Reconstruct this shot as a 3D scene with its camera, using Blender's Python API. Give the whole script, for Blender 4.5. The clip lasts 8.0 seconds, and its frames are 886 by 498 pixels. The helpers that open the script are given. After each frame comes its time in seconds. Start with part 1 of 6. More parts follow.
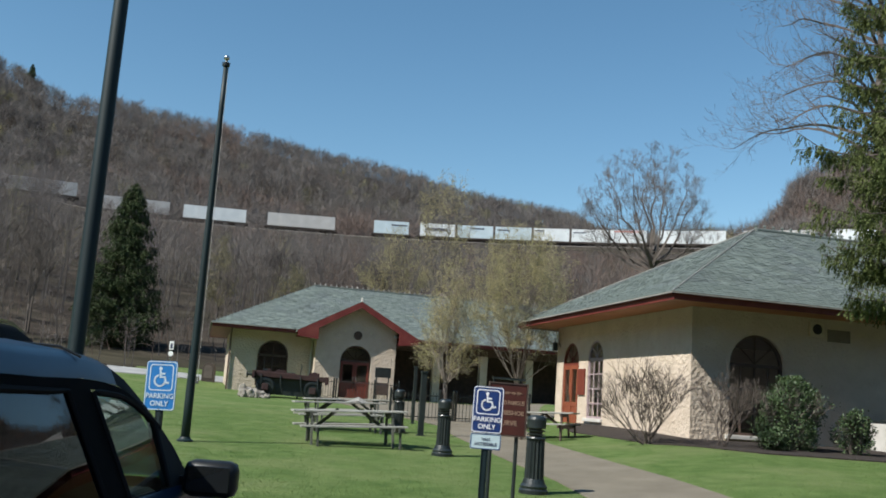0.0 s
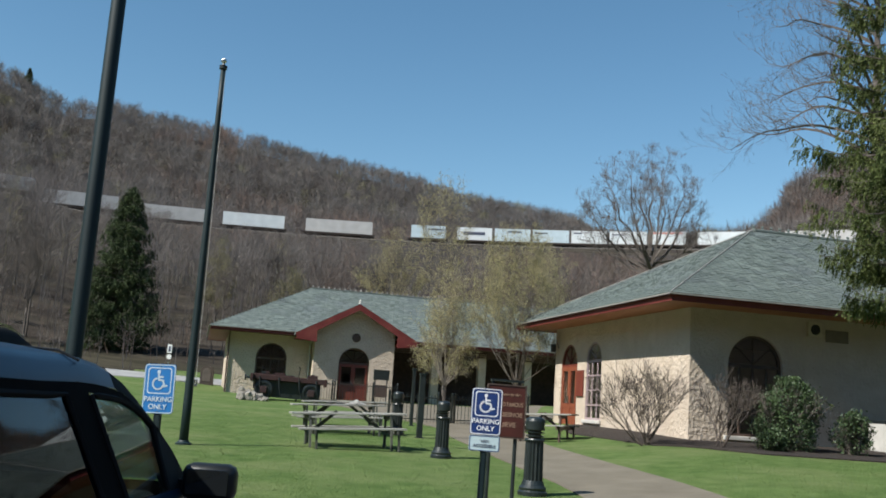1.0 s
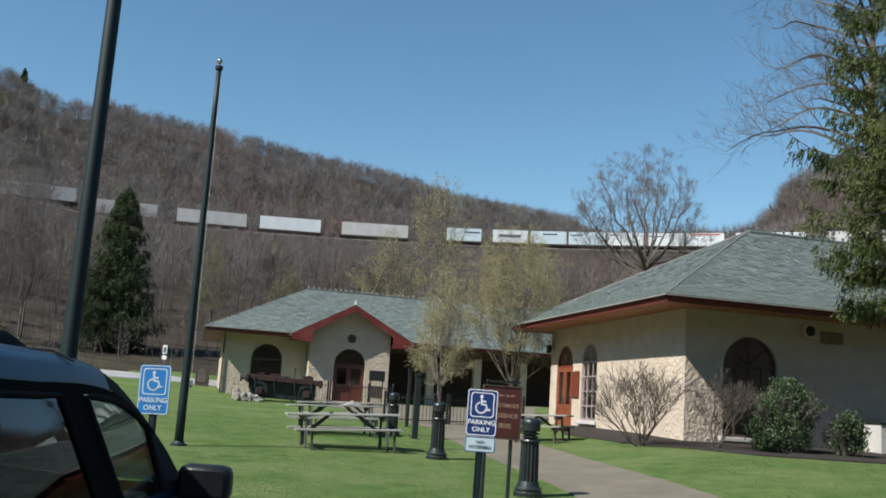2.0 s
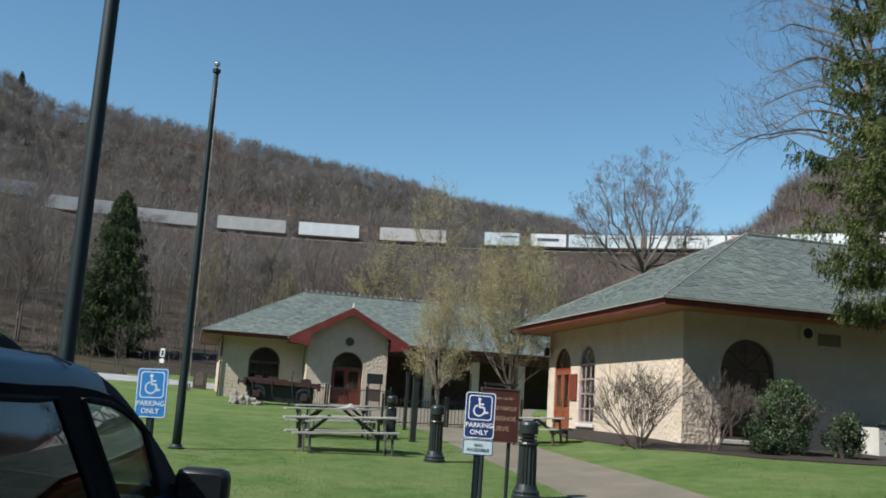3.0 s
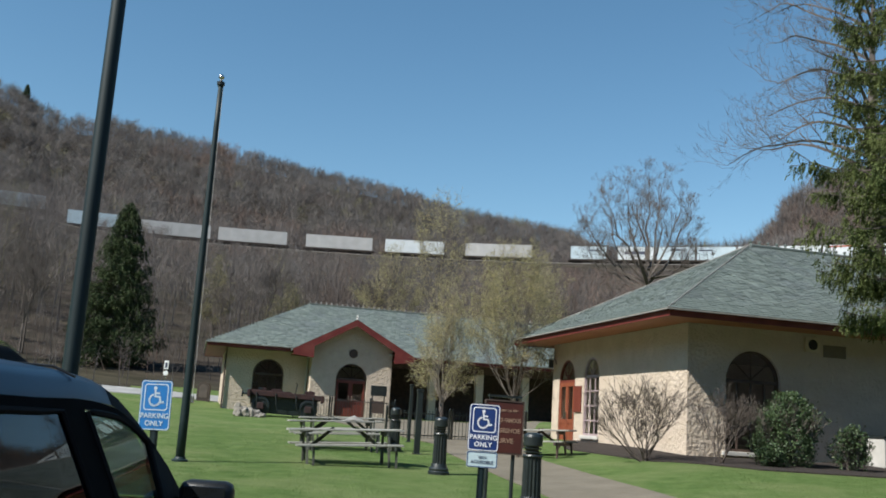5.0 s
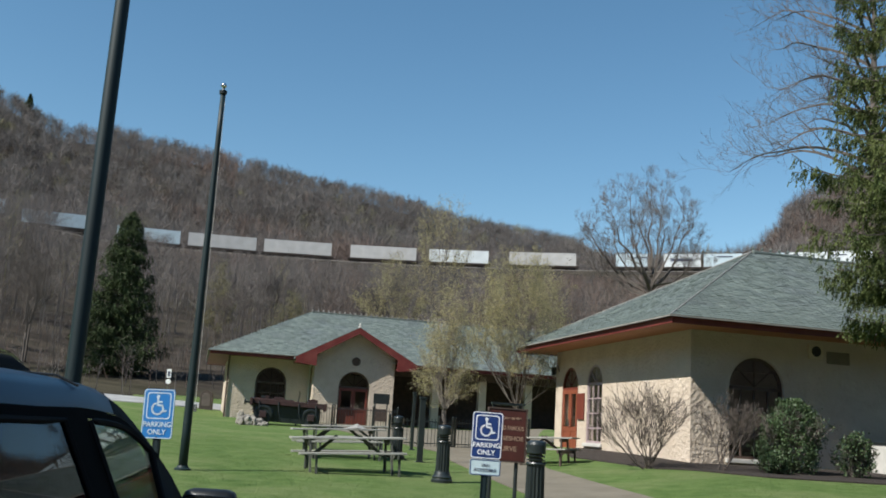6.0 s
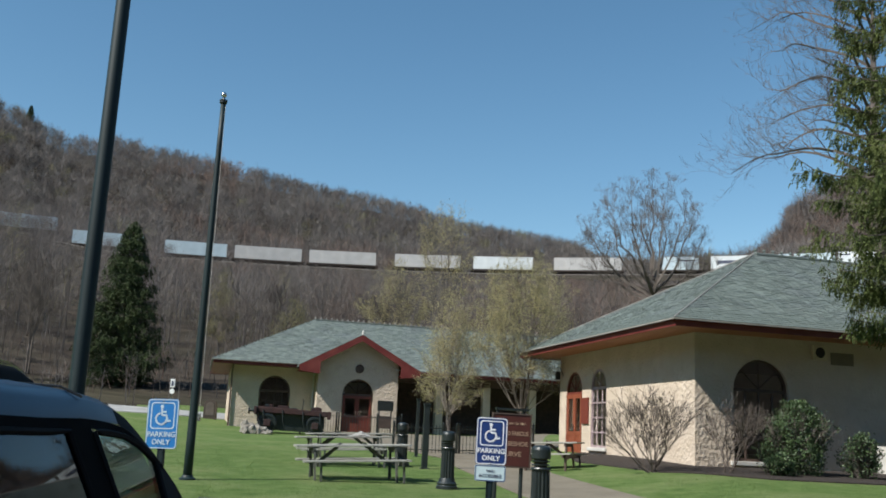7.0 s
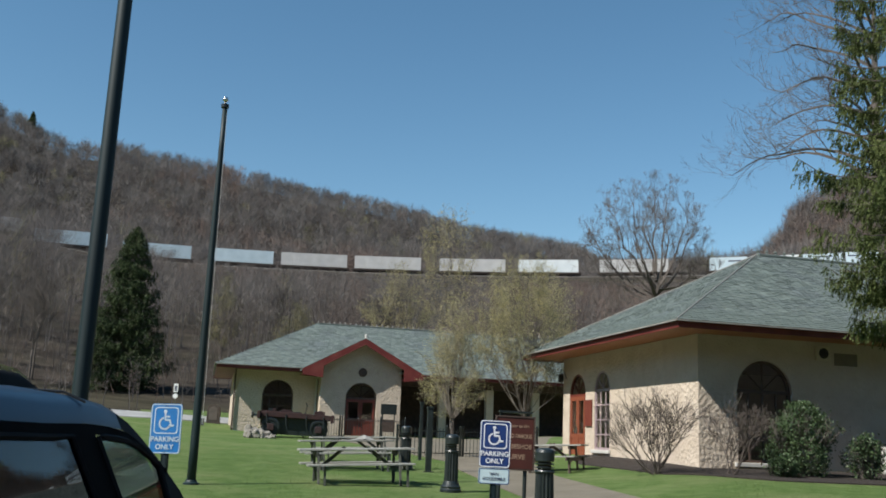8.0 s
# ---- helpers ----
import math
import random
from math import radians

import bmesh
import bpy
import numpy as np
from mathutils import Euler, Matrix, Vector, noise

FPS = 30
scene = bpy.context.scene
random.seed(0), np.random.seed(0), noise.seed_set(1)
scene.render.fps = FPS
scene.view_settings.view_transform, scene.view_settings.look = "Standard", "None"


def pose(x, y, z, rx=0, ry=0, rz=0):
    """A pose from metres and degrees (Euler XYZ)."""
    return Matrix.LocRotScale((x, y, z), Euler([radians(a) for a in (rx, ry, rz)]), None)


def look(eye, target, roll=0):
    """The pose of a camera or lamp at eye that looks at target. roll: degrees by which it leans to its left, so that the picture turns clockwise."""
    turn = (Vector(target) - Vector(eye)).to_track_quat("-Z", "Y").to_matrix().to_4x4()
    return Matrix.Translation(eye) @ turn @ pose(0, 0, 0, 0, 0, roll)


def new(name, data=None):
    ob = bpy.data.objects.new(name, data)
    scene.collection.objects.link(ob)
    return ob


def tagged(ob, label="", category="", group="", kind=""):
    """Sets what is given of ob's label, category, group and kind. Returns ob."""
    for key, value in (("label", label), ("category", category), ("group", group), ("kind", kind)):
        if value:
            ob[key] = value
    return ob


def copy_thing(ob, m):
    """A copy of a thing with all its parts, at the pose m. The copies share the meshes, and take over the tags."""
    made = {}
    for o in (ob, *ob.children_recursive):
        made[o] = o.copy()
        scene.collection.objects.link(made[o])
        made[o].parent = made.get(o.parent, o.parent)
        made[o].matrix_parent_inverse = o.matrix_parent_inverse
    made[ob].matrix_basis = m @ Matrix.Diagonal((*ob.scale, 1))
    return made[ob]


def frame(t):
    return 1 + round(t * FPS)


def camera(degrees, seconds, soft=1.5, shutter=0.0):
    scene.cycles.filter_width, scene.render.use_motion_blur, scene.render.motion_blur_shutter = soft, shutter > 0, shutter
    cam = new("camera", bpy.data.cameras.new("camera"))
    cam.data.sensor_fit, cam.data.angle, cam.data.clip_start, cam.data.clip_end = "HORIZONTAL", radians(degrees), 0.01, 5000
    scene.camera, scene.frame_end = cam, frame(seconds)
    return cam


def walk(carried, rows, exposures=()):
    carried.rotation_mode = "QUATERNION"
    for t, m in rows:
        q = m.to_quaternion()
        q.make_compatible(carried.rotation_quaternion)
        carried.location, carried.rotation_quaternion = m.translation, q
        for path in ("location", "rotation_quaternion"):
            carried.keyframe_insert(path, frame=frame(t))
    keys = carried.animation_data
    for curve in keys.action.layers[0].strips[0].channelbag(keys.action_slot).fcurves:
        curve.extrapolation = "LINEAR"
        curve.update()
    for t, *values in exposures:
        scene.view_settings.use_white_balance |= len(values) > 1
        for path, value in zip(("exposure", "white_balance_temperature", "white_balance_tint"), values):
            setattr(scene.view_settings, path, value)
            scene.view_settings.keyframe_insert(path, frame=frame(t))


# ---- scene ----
cam = camera(50.0, 8.0, 1.8)


def aim(tilt, lean, turn):
    """The camera's pose at the eye: degrees up, degrees that the picture leans clockwise, degrees of turn."""
    return pose(0, 0, 1.45, 0, 0, turn) @ pose(0, 0, 0, 90 + tilt) @ pose(0, 0, 0, 0, 0, lean)


walk(cam, [
    (0.0, aim(9.282, 3.967, 0.245)), (0.5, aim(9.338, 3.846, 0.236)), (1.0, aim(9.409, 3.722, 0.131)),
    (1.5, aim(9.450, 3.750, 0.0)), (3.0, aim(9.661, 3.662, -0.252)), (3.5, aim(9.831, 3.742, -0.229)),
    (4.0, aim(9.959, 3.924, -0.195)), (4.5, aim(10.140, 3.754, -0.112)), (6.0, aim(10.805, 3.477, 0.200)),
    (6.5, aim(11.007, 3.260, 0.265)), (7.0, aim(11.164, 2.733, 0.339)), (7.5, aim(11.283, 2.469, 0.390)),
    (8.0, aim(11.339, 2.393, 0.489))], [(0.0, 0.66), (6.5, 0.66), (8.0, 0.57)])

# world and sun
SUN = Vector((-0.883, -0.591, 1.06)).normalized()
world = bpy.data.worlds.new("sky")
scene.world = world
world.use_nodes = True
wn = world.node_tree.nodes
sky = wn.new("ShaderNodeTexSky")
sky.sky_type, sky.sun_disc = "NISHITA", False
sky.sun_elevation, sky.sun_rotation = math.asin(SUN.z), radians(236.2)
sky.air_density, sky.dust_density, sky.ozone_density = 1.0, 0.0, 0.6
wn["Background"].inputs["Strength"].default_value = 0.083
deep = wn.new("ShaderNodeHueSaturation")
deep.inputs["Hue"].default_value, deep.inputs["Saturation"].default_value = 0.490, 1.18
world.node_tree.links.new(sky.outputs["Color"], deep.inputs["Color"])
world.node_tree.links.new(deep.outputs["Color"], wn["Background"].inputs["Color"])
sun = new("sun", bpy.data.lights.new("sun", "SUN"))
sun.data.energy, sun.data.angle, sun.data.color = 4.6, radians(0.53), (1.0, 0.95, 0.87)
sun.matrix_world = look(SUN * 50, (0, 0, 0))
scene.view_settings.exposure = 0.66
scene.view_settings.use_white_balance = True
scene.view_settings.white_balance_temperature, scene.view_settings.white_balance_tint = 6350, 8

# ---- materials ----


def mat(name, low, high, scale=4.0, rough=0.8, metal=0.0, bump=0.0, bump_scale=30.0, detail=6.0, rand=0.0, island=False,
        wear=None, wear_amount=0.5, wear_scale=1.2, stretch=(1, 1, 1), spec=0.5, coat=0.0, through_light=0.0):
    m = bpy.data.materials.new(name)
    m.use_nodes = True
    nt = m.node_tree
    N, L = nt.nodes, nt.links
    b = N["Principled BSDF"]
    b.inputs["Roughness"].default_value, b.inputs["Metallic"].default_value = rough, metal
    b.inputs["Specular IOR Level"].default_value, b.inputs["Coat Weight"].default_value = spec, coat
    co = N.new("ShaderNodeTexCoord")
    mp = N.new("ShaderNodeMapping")
    mp.inputs["Scale"].default_value = stretch
    L.new(co.outputs["Object"], mp.inputs["Vector"])
    n1 = N.new("ShaderNodeTexNoise")
    n1.inputs["Scale"].default_value, n1.inputs["Detail"].default_value = scale, detail
    L.new(mp.outputs["Vector"], n1.inputs["Vector"])
    ramp = N.new("ShaderNodeValToRGB")
    ramp.color_ramp.elements[0].position, ramp.color_ramp.elements[1].position = 0.3, 0.7
    ramp.color_ramp.elements[0].color, ramp.color_ramp.elements[1].color = (*low, 1), (*high, 1)
    L.new(n1.outputs["Fac"], ramp.inputs["Fac"])
    out = ramp.outputs["Color"]
    if wear:
        n2 = N.new("ShaderNodeTexNoise")
        n2.inputs["Scale"].default_value, n2.inputs["Detail"].default_value = wear_scale, 8
        L.new(mp.outputs["Vector"], n2.inputs["Vector"])
        r2 = N.new("ShaderNodeValToRGB")
        r2.color_ramp.elements[0].position, r2.color_ramp.elements[1].position = 0.45, 0.72
        r2.color_ramp.elements[1].color = (wear_amount,) * 3 + (1,)
        L.new(n2.outputs["Fac"], r2.inputs["Fac"])
        mx = N.new("ShaderNodeMix")
        mx.data_type = "RGBA"
        L.new(r2.outputs["Color"], mx.inputs["Factor"])
        L.new(out, mx.inputs["A"])
        mx.inputs["B"].default_value = (*wear, 1)
        out = mx.outputs["Result"]
    if rand:
        src = N.new("ShaderNodeNewGeometry").outputs["Random Per Island"] if island else N.new("ShaderNodeObjectInfo").outputs["Random"]
        mr = N.new("ShaderNodeMapRange")
        mr.inputs["To Min"].default_value, mr.inputs["To Max"].default_value = 1 - rand, 1 + rand
        L.new(src, mr.inputs["Value"])
        hs = N.new("ShaderNodeHueSaturation")
        L.new(mr.outputs["Result"], hs.inputs["Value"])
        L.new(out, hs.inputs["Color"])
        out = hs.outputs["Color"]
    L.new(out, b.inputs["Base Color"])
    if bump:
        nb = N.new("ShaderNodeTexNoise")
        nb.inputs["Scale"].default_value, nb.inputs["Detail"].default_value = bump_scale, 5
        L.new(mp.outputs["Vector"], nb.inputs["Vector"])
        bp = N.new("ShaderNodeBump")
        bp.inputs["Strength"].default_value = min(1.0, bump)
        bp.inputs["Distance"].default_value = 0.02 * max(1.0, bump)
        L.new(nb.outputs["Fac"], bp.inputs["Height"])
        L.new(bp.outputs["Normal"], b.inputs["Normal"])
    if through_light:
        tr = N.new("ShaderNodeBsdfTranslucent")
        L.new(out, tr.inputs["Color"])
        ms = N.new("ShaderNodeMixShader")
        ms.inputs[0].default_value = through_light
        L.new(b.outputs[0], ms.inputs[1])
        L.new(tr.outputs[0], ms.inputs[2])
        L.new(ms.outputs[0], N["Material Output"].inputs["Surface"])
    return m


M = {}
M["lawn"] = mat("lawn", (0.066, 0.114, 0.030), (0.124, 0.177, 0.058), 2.6, 0.95, bump=1.6, bump_scale=45, detail=12, wear=(0.172, 0.196, 0.085), wear_amount=0.7, wear_scale=0.6, spec=0.1)
M["grass"] = mat("grass", (0.082, 0.128, 0.035), (0.130, 0.184, 0.060), 0.6, 0.8, rand=0.15, island=True, spec=0.2, through_light=0.25)
# Dark streaks in the forest floor: leaf litter, and trunk shadows painted in.
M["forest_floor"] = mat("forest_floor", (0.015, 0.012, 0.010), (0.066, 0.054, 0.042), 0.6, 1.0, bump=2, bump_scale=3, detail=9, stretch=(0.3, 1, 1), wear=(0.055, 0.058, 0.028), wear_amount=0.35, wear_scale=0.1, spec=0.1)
M["asphalt"] = mat("asphalt", (0.045, 0.045, 0.047), (0.075, 0.074, 0.072), 9, 0.9, bump=0.6, bump_scale=60)
M["road"] = mat("road", (0.22, 0.22, 0.22), (0.34, 0.34, 0.33), 0.9, 0.85, bump=0.4, bump_scale=40)
M["path"] = mat("path", (0.122, 0.104, 0.075), (0.176, 0.152, 0.112), 1.4, 0.9, bump=0.6, bump_scale=70, wear=(0.20, 0.176, 0.135), wear_amount=0.6, wear_scale=0.6)
M["mulch"] = mat("mulch", (0.015, 0.011, 0.009), (0.042, 0.03, 0.023), 14, 1.0, bump=3, bump_scale=25)
M["stucco"] = mat("stucco", (0.475, 0.395, 0.315), (0.58, 0.49, 0.40), 2.2, 0.95, bump=3.4, bump_scale=9, wear=(0.42, 0.345, 0.26), wear_amount=0.5, wear_scale=1.1, spec=0.2)
M["stucco_smooth"] = mat("stucco_smooth", (0.50, 0.43, 0.32), (0.58, 0.50, 0.38), 3, 0.9, bump=0.7, bump_scale=40, spec=0.2)
M["slate"] = mat("slate", (0.090, 0.113, 0.102), (0.142, 0.170, 0.153), 3.5, 0.7, bump=0.5, bump_scale=40, rand=0.22, island=True, wear=(0.10, 0.115, 0.125), wear_amount=0.5, wear_scale=0.8)
M["slate_one"] = mat("slate_one", (0.090, 0.113, 0.102), (0.142, 0.170, 0.153), 3.5, 0.7, bump=0.5, bump_scale=40, rand=0.10, wear=(0.10, 0.115, 0.125), wear_amount=0.5, wear_scale=0.8)
M["red_trim"] = mat("red_trim", (0.105, 0.014, 0.012), (0.145, 0.021, 0.017), 3, 0.55, bump=0.15, wear=(0.22, 0.06, 0.045), wear_amount=0.4)
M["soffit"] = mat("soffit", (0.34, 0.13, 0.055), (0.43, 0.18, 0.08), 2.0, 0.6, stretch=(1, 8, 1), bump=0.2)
# Same soffit boards for the museum, coloured darker as shade under its eaves.
M["soffit_shade"] = mat("soffit_shade", (0.13, 0.055, 0.03), (0.18, 0.08, 0.042), 2.0, 0.7, stretch=(1, 8, 1), bump=0.2)
M["white_edge"] = mat("white_edge", (0.45, 0.44, 0.41), (0.56, 0.54, 0.51), 4, 0.5)
M["drip"] = mat("drip", (0.20, 0.19, 0.175), (0.30, 0.285, 0.265), 3, 0.5)
M["door_wood"] = mat("door_wood", (0.17, 0.045, 0.022), (0.24, 0.07, 0.032), 3, 0.5, stretch=(4, 4, 0.6), bump=0.2)
M["louvre_tan"] = mat("louvre_tan", (0.15, 0.125, 0.095), (0.18, 0.15, 0.115), 4, 0.8)
M["ridge_clay"] = mat("ridge_clay", (0.30, 0.30, 0.29), (0.42, 0.42, 0.40), 4, 0.7)
M["door_red"] = mat("door_red", (0.115, 0.024, 0.015), (0.16, 0.035, 0.021), 3, 0.5, stretch=(4, 4, 0.6), bump=0.2)
M["sash"] = mat("sash", (0.27, 0.205, 0.215), (0.35, 0.275, 0.285), 4, 0.5)
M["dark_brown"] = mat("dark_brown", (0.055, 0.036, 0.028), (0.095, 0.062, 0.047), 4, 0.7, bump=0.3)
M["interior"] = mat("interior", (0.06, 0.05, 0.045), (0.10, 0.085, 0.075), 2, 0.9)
M["black_iron"] = mat("black_iron", (0.008, 0.012, 0.012), (0.02, 0.026, 0.026), 8, 0.38, bump=0.1, bump_scale=60, spec=0.6)
M["green_pole"] = mat("green_pole", (0.004, 0.013, 0.015), (0.008, 0.021, 0.023), 3, 0.55, spec=0.4, stretch=(1, 1, 0.15))
M["aluminium"] = mat("aluminium", (0.62, 0.62, 0.60), (0.75, 0.75, 0.73), 4, 0.25, 1.0)
M["sign_blue"] = mat("sign_blue", (0.009, 0.030, 0.125), (0.013, 0.040, 0.155), 4, 0.45)
# Blue lightened on the left sign to stand for sun glare.
M["sign_pale_blue"] = mat("sign_pale_blue", (0.016, 0.14, 0.38), (0.024, 0.165, 0.42), 4, 0.4)
M["white_paint"] = mat("white_paint", (0.70, 0.71, 0.72), (0.80, 0.80, 0.80), 5, 0.5)
M["sign_brown"] = mat("sign_brown", (0.058, 0.015, 0.010), (0.08, 0.021, 0.014), 4, 0.5)
M["plate_pale"] = mat("plate_pale", (0.42, 0.54, 0.56), (0.52, 0.63, 0.64), 5, 0.5)
M["sign_letter"] = mat("sign_letter", (0.27, 0.17, 0.115), (0.33, 0.21, 0.145), 4, 0.6)
M["grey_wood"] = mat("grey_wood", (0.24, 0.235, 0.21), (0.38, 0.37, 0.335), 5, 0.9, stretch=(0.6, 9, 9), bump=0.8, bump_scale=10, rand=0.12)
M["dark_wood"] = mat("dark_wood", (0.05, 0.055, 0.045), (0.10, 0.105, 0.09), 5, 0.9, stretch=(1, 6, 6), bump=0.5)
M["rust"] = mat("rust", (0.022, 0.009, 0.009), (0.05, 0.02, 0.019), 5, 0.9, bump=0.8, bump_scale=20, wear=(0.03, 0.02, 0.02), wear_amount=0.8)
M["rubble"] = mat("rubble", (0.17, 0.155, 0.135), (0.28, 0.26, 0.225), 3, 0.95, bump=2, bump_scale=12, rand=0.2)
M["bark"] = mat("bark", (0.065, 0.054, 0.046), (0.13, 0.11, 0.096), 6, 0.95, stretch=(1, 1, 0.25), bump=1.0, bump_scale=12)
M["bark_pale"] = mat("bark_pale", (0.15, 0.125, 0.105), (0.25, 0.215, 0.18), 5, 0.95, stretch=(1, 1, 0.3), bump=0.8)
M["twig"] = mat("twig", (0.104, 0.091, 0.078), (0.18, 0.16, 0.14), 2, 0.9)
M["shrub_stem"] = mat("shrub_stem", (0.05, 0.039, 0.032), (0.112, 0.088, 0.074), 4, 0.9)
M["woods"] = mat("woods", (0.115, 0.101, 0.094), (0.188, 0.167, 0.156), 0.06, 0.95, rand=0.12, island=True, spec=0.05, through_light=0.25)
M["woods_pale"] = mat("woods_pale", (0.165, 0.148, 0.137), (0.235, 0.213, 0.197), 0.06, 0.95, rand=0.12, island=True, spec=0.05, through_light=0.25)
M["woods_red"] = mat("woods_red", (0.155, 0.116, 0.098), (0.22, 0.165, 0.14), 0.08, 0.95, rand=0.3, island=True, spec=0.1, through_light=0.2)
M["woods_green"] = mat("woods_green", (0.19, 0.175, 0.10), (0.27, 0.25, 0.14), 0.08, 0.95, rand=0.3, island=True, spec=0.1, through_light=0.25)
M["buds"] = mat("buds", (0.36, 0.325, 0.16), (0.49, 0.44, 0.24), 1.5, 0.8, rand=0.3, island=True, spec=0.2, through_light=0.45)
M["needles"] = mat("needles", (0.055, 0.078, 0.026), (0.15, 0.175, 0.062), 1.6, 0.8, rand=0.4, island=True, spec=0.2, through_light=0.2)
M["needles_dark"] = mat("needles_dark", (0.03, 0.047, 0.022), (0.08, 0.105, 0.045), 0.5, 0.85, rand=0.4, island=True, spec=0.15)
M["holly"] = mat("holly", (0.028, 0.054, 0.02), (0.07, 0.11, 0.04), 3, 0.6, rand=0.45, island=True, spec=0.5, through_light=0.15)
M["box_white"] = mat("box_white", (0.56, 0.60, 0.61), (0.68, 0.71, 0.71), 0.6, 0.5, wear=(0.55, 0.56, 0.55), wear_amount=0.5, wear_scale=0.5)
M["box_grey"] = mat("box_grey", (0.40, 0.39, 0.38), (0.50, 0.49, 0.47), 0.6, 0.55, wear=(0.42, 0.40, 0.37), wear_amount=0.6, wear_scale=0.7)
M["box_blue"] = mat("box_blue", (0.42, 0.51, 0.55), (0.52, 0.61, 0.65), 0.6, 0.5)
M["logo_dark"] = mat("logo_dark", (0.05, 0.06, 0.10), (0.08, 0.09, 0.13), 3, 0.6)
M["logo_red"] = mat("logo_red", (0.45, 0.10, 0.06), (0.55, 0.14, 0.09), 3, 0.6)
M["rail_dark"] = mat("rail_dark", (0.03, 0.024, 0.02), (0.065, 0.05, 0.042), 2, 0.9)
M["ballast"] = mat("ballast", (0.13, 0.115, 0.10), (0.22, 0.20, 0.18), 3, 1.0, bump=2, bump_scale=12)
M["car_paint"] = mat("car_paint", (0.002, 0.017, 0.042), (0.004, 0.023, 0.054), 2, 0.35, metal=0.0, coat=0.08, spec=0.22)
M["van_paint"] = mat("van_paint", (0.006, 0.007, 0.008), (0.01, 0.011, 0.012), 2, 0.4, spec=0.5)
M["car_glass"] = mat("car_glass", (0.010, 0.012, 0.013), (0.014, 0.016, 0.017), 1, 0.03, spec=0.8)
M["plastic"] = mat("plastic", (0.010, 0.011, 0.012), (0.016, 0.017, 0.018), 12, 0.35, bump=0.1, bump_scale=200, spec=0.3)
M["frame_black"] = mat("frame_black", (0.010, 0.010, 0.011), (0.016, 0.015, 0.015), 6, 0.75, spec=0.08)
M["tyre"] = mat("tyre", (0.012, 0.012, 0.012), (0.022, 0.022, 0.022), 12, 0.9)
M["alloy"] = mat("alloy", (0.42, 0.42, 0.43), (0.52, 0.52, 0.53), 6, 0.35, 1.0)
M["lamp_glass"] = mat("lamp_glass", (0.30, 0.02, 0.02), (0.36, 0.03, 0.03), 6, 0.15)

def clear_glass(name, tint, rough=0.02, ior=1.45):
    m = bpy.data.materials.new(name)
    m.use_nodes = True
    b = m.node_tree.nodes["Principled BSDF"]
    b.inputs["Base Color"].default_value = (*tint, 1)
    b.inputs["Roughness"].default_value, b.inputs["IOR"].default_value = rough, ior
    b.inputs["Transmission Weight"].default_value = 1.0
    return m


M["glass"] = clear_glass("glass", (0.80, 0.84, 0.84))
# Left sign's white marks, tinted pale blue for the same sun glare.
M["white_glare"] = mat("white_glare", (0.42, 0.52, 0.58), (0.5, 0.58, 0.63), 5, 0.5)
M["side_glass"] = clear_glass("side_glass", (0.52, 0.64, 0.56), 0.01, 1.28)
M["privacy_glass"] = clear_glass("privacy_glass", (0.07, 0.08, 0.085), 0.01, 1.3)

# ---- mesh helpers ----


def link(name, bm, material, parent=None, label="", smooth=False):
    me = bpy.data.meshes.new(name)
    bm.normal_update()
    bm.to_mesh(me)
    bm.free()
    if smooth:
        me.polygons.foreach_set("use_smooth", [True] * len(me.polygons))
    for m in (material if isinstance(material, (list, tuple)) else [material]):
        me.materials.append(m)
    ob = new(name, me)
    if parent:
        ob.parent = parent
    if label:
        ob["label"] = label
    return ob


def part(name, bm, material, parent, label="", smooth=False):
    return link(name, bm, material, parent, label, smooth)


def raw(name, verts, faces, material, parent=None, label="", smooth=False):
    me = bpy.data.meshes.new(name)
    me.from_pydata(verts, [], faces)
    me.materials.append(material)
    if smooth:
        me.polygons.foreach_set("use_smooth", [True] * len(me.polygons))
    ob = new(name, me)
    if parent:
        ob.parent = parent
    if label:
        ob["label"] = label
    return ob


def triangles(name, tri, material, parent=None, label="", second=None, split=0):
    """One mesh out of an (n, 3, 3) array of loose triangles."""
    tri = np.asarray(tri, dtype=np.float32)
    n = len(tri)
    me = bpy.data.meshes.new(name)
    me.vertices.add(n * 3)
    me.vertices.foreach_set("co", tri.ravel())
    me.loops.add(n * 3)
    me.loops.foreach_set("vertex_index", np.arange(n * 3, dtype=np.int32))
    me.polygons.add(n)
    me.polygons.foreach_set("loop_start", np.arange(0, n * 3, 3, dtype=np.int32))
    me.update(calc_edges=True)
    me.materials.append(material)
    if second:
        me.materials.append(second)
        me.polygons.foreach_set("material_index", (np.arange(n) >= split).astype(np.int32))
    ob = new(name, me)
    if parent:
        ob.parent = parent
    if label:
        ob["label"] = label
    return ob


def empty(name, m, label, category, group="", kind=""):
    ob = new(name)
    ob.matrix_world = m
    return tagged(ob, label, category, group, kind)


def box(bm, x0, x1, y0, y1, z0, z1, m=None, bevel=0.0):
    g = bmesh.ops.create_cube(bm, size=1.0)["verts"]
    t = Matrix.Translation(((x0 + x1) / 2, (y0 + y1) / 2, (z0 + z1) / 2)) @ Matrix.Diagonal((x1 - x0, y1 - y0, z1 - z0, 1))
    bmesh.ops.transform(bm, matrix=(m @ t) if m else t, verts=g)
    if bevel:
        edges = list({e for v in g for e in v.link_edges})
        bmesh.ops.bevel(bm, geom=edges, offset=bevel, segments=2, affect="EDGES", profile=0.5)


def boxes(*args, bevel=0.0):
    bm = bmesh.new()
    for a in args:
        box(bm, *a, bevel=bevel)
    return bm


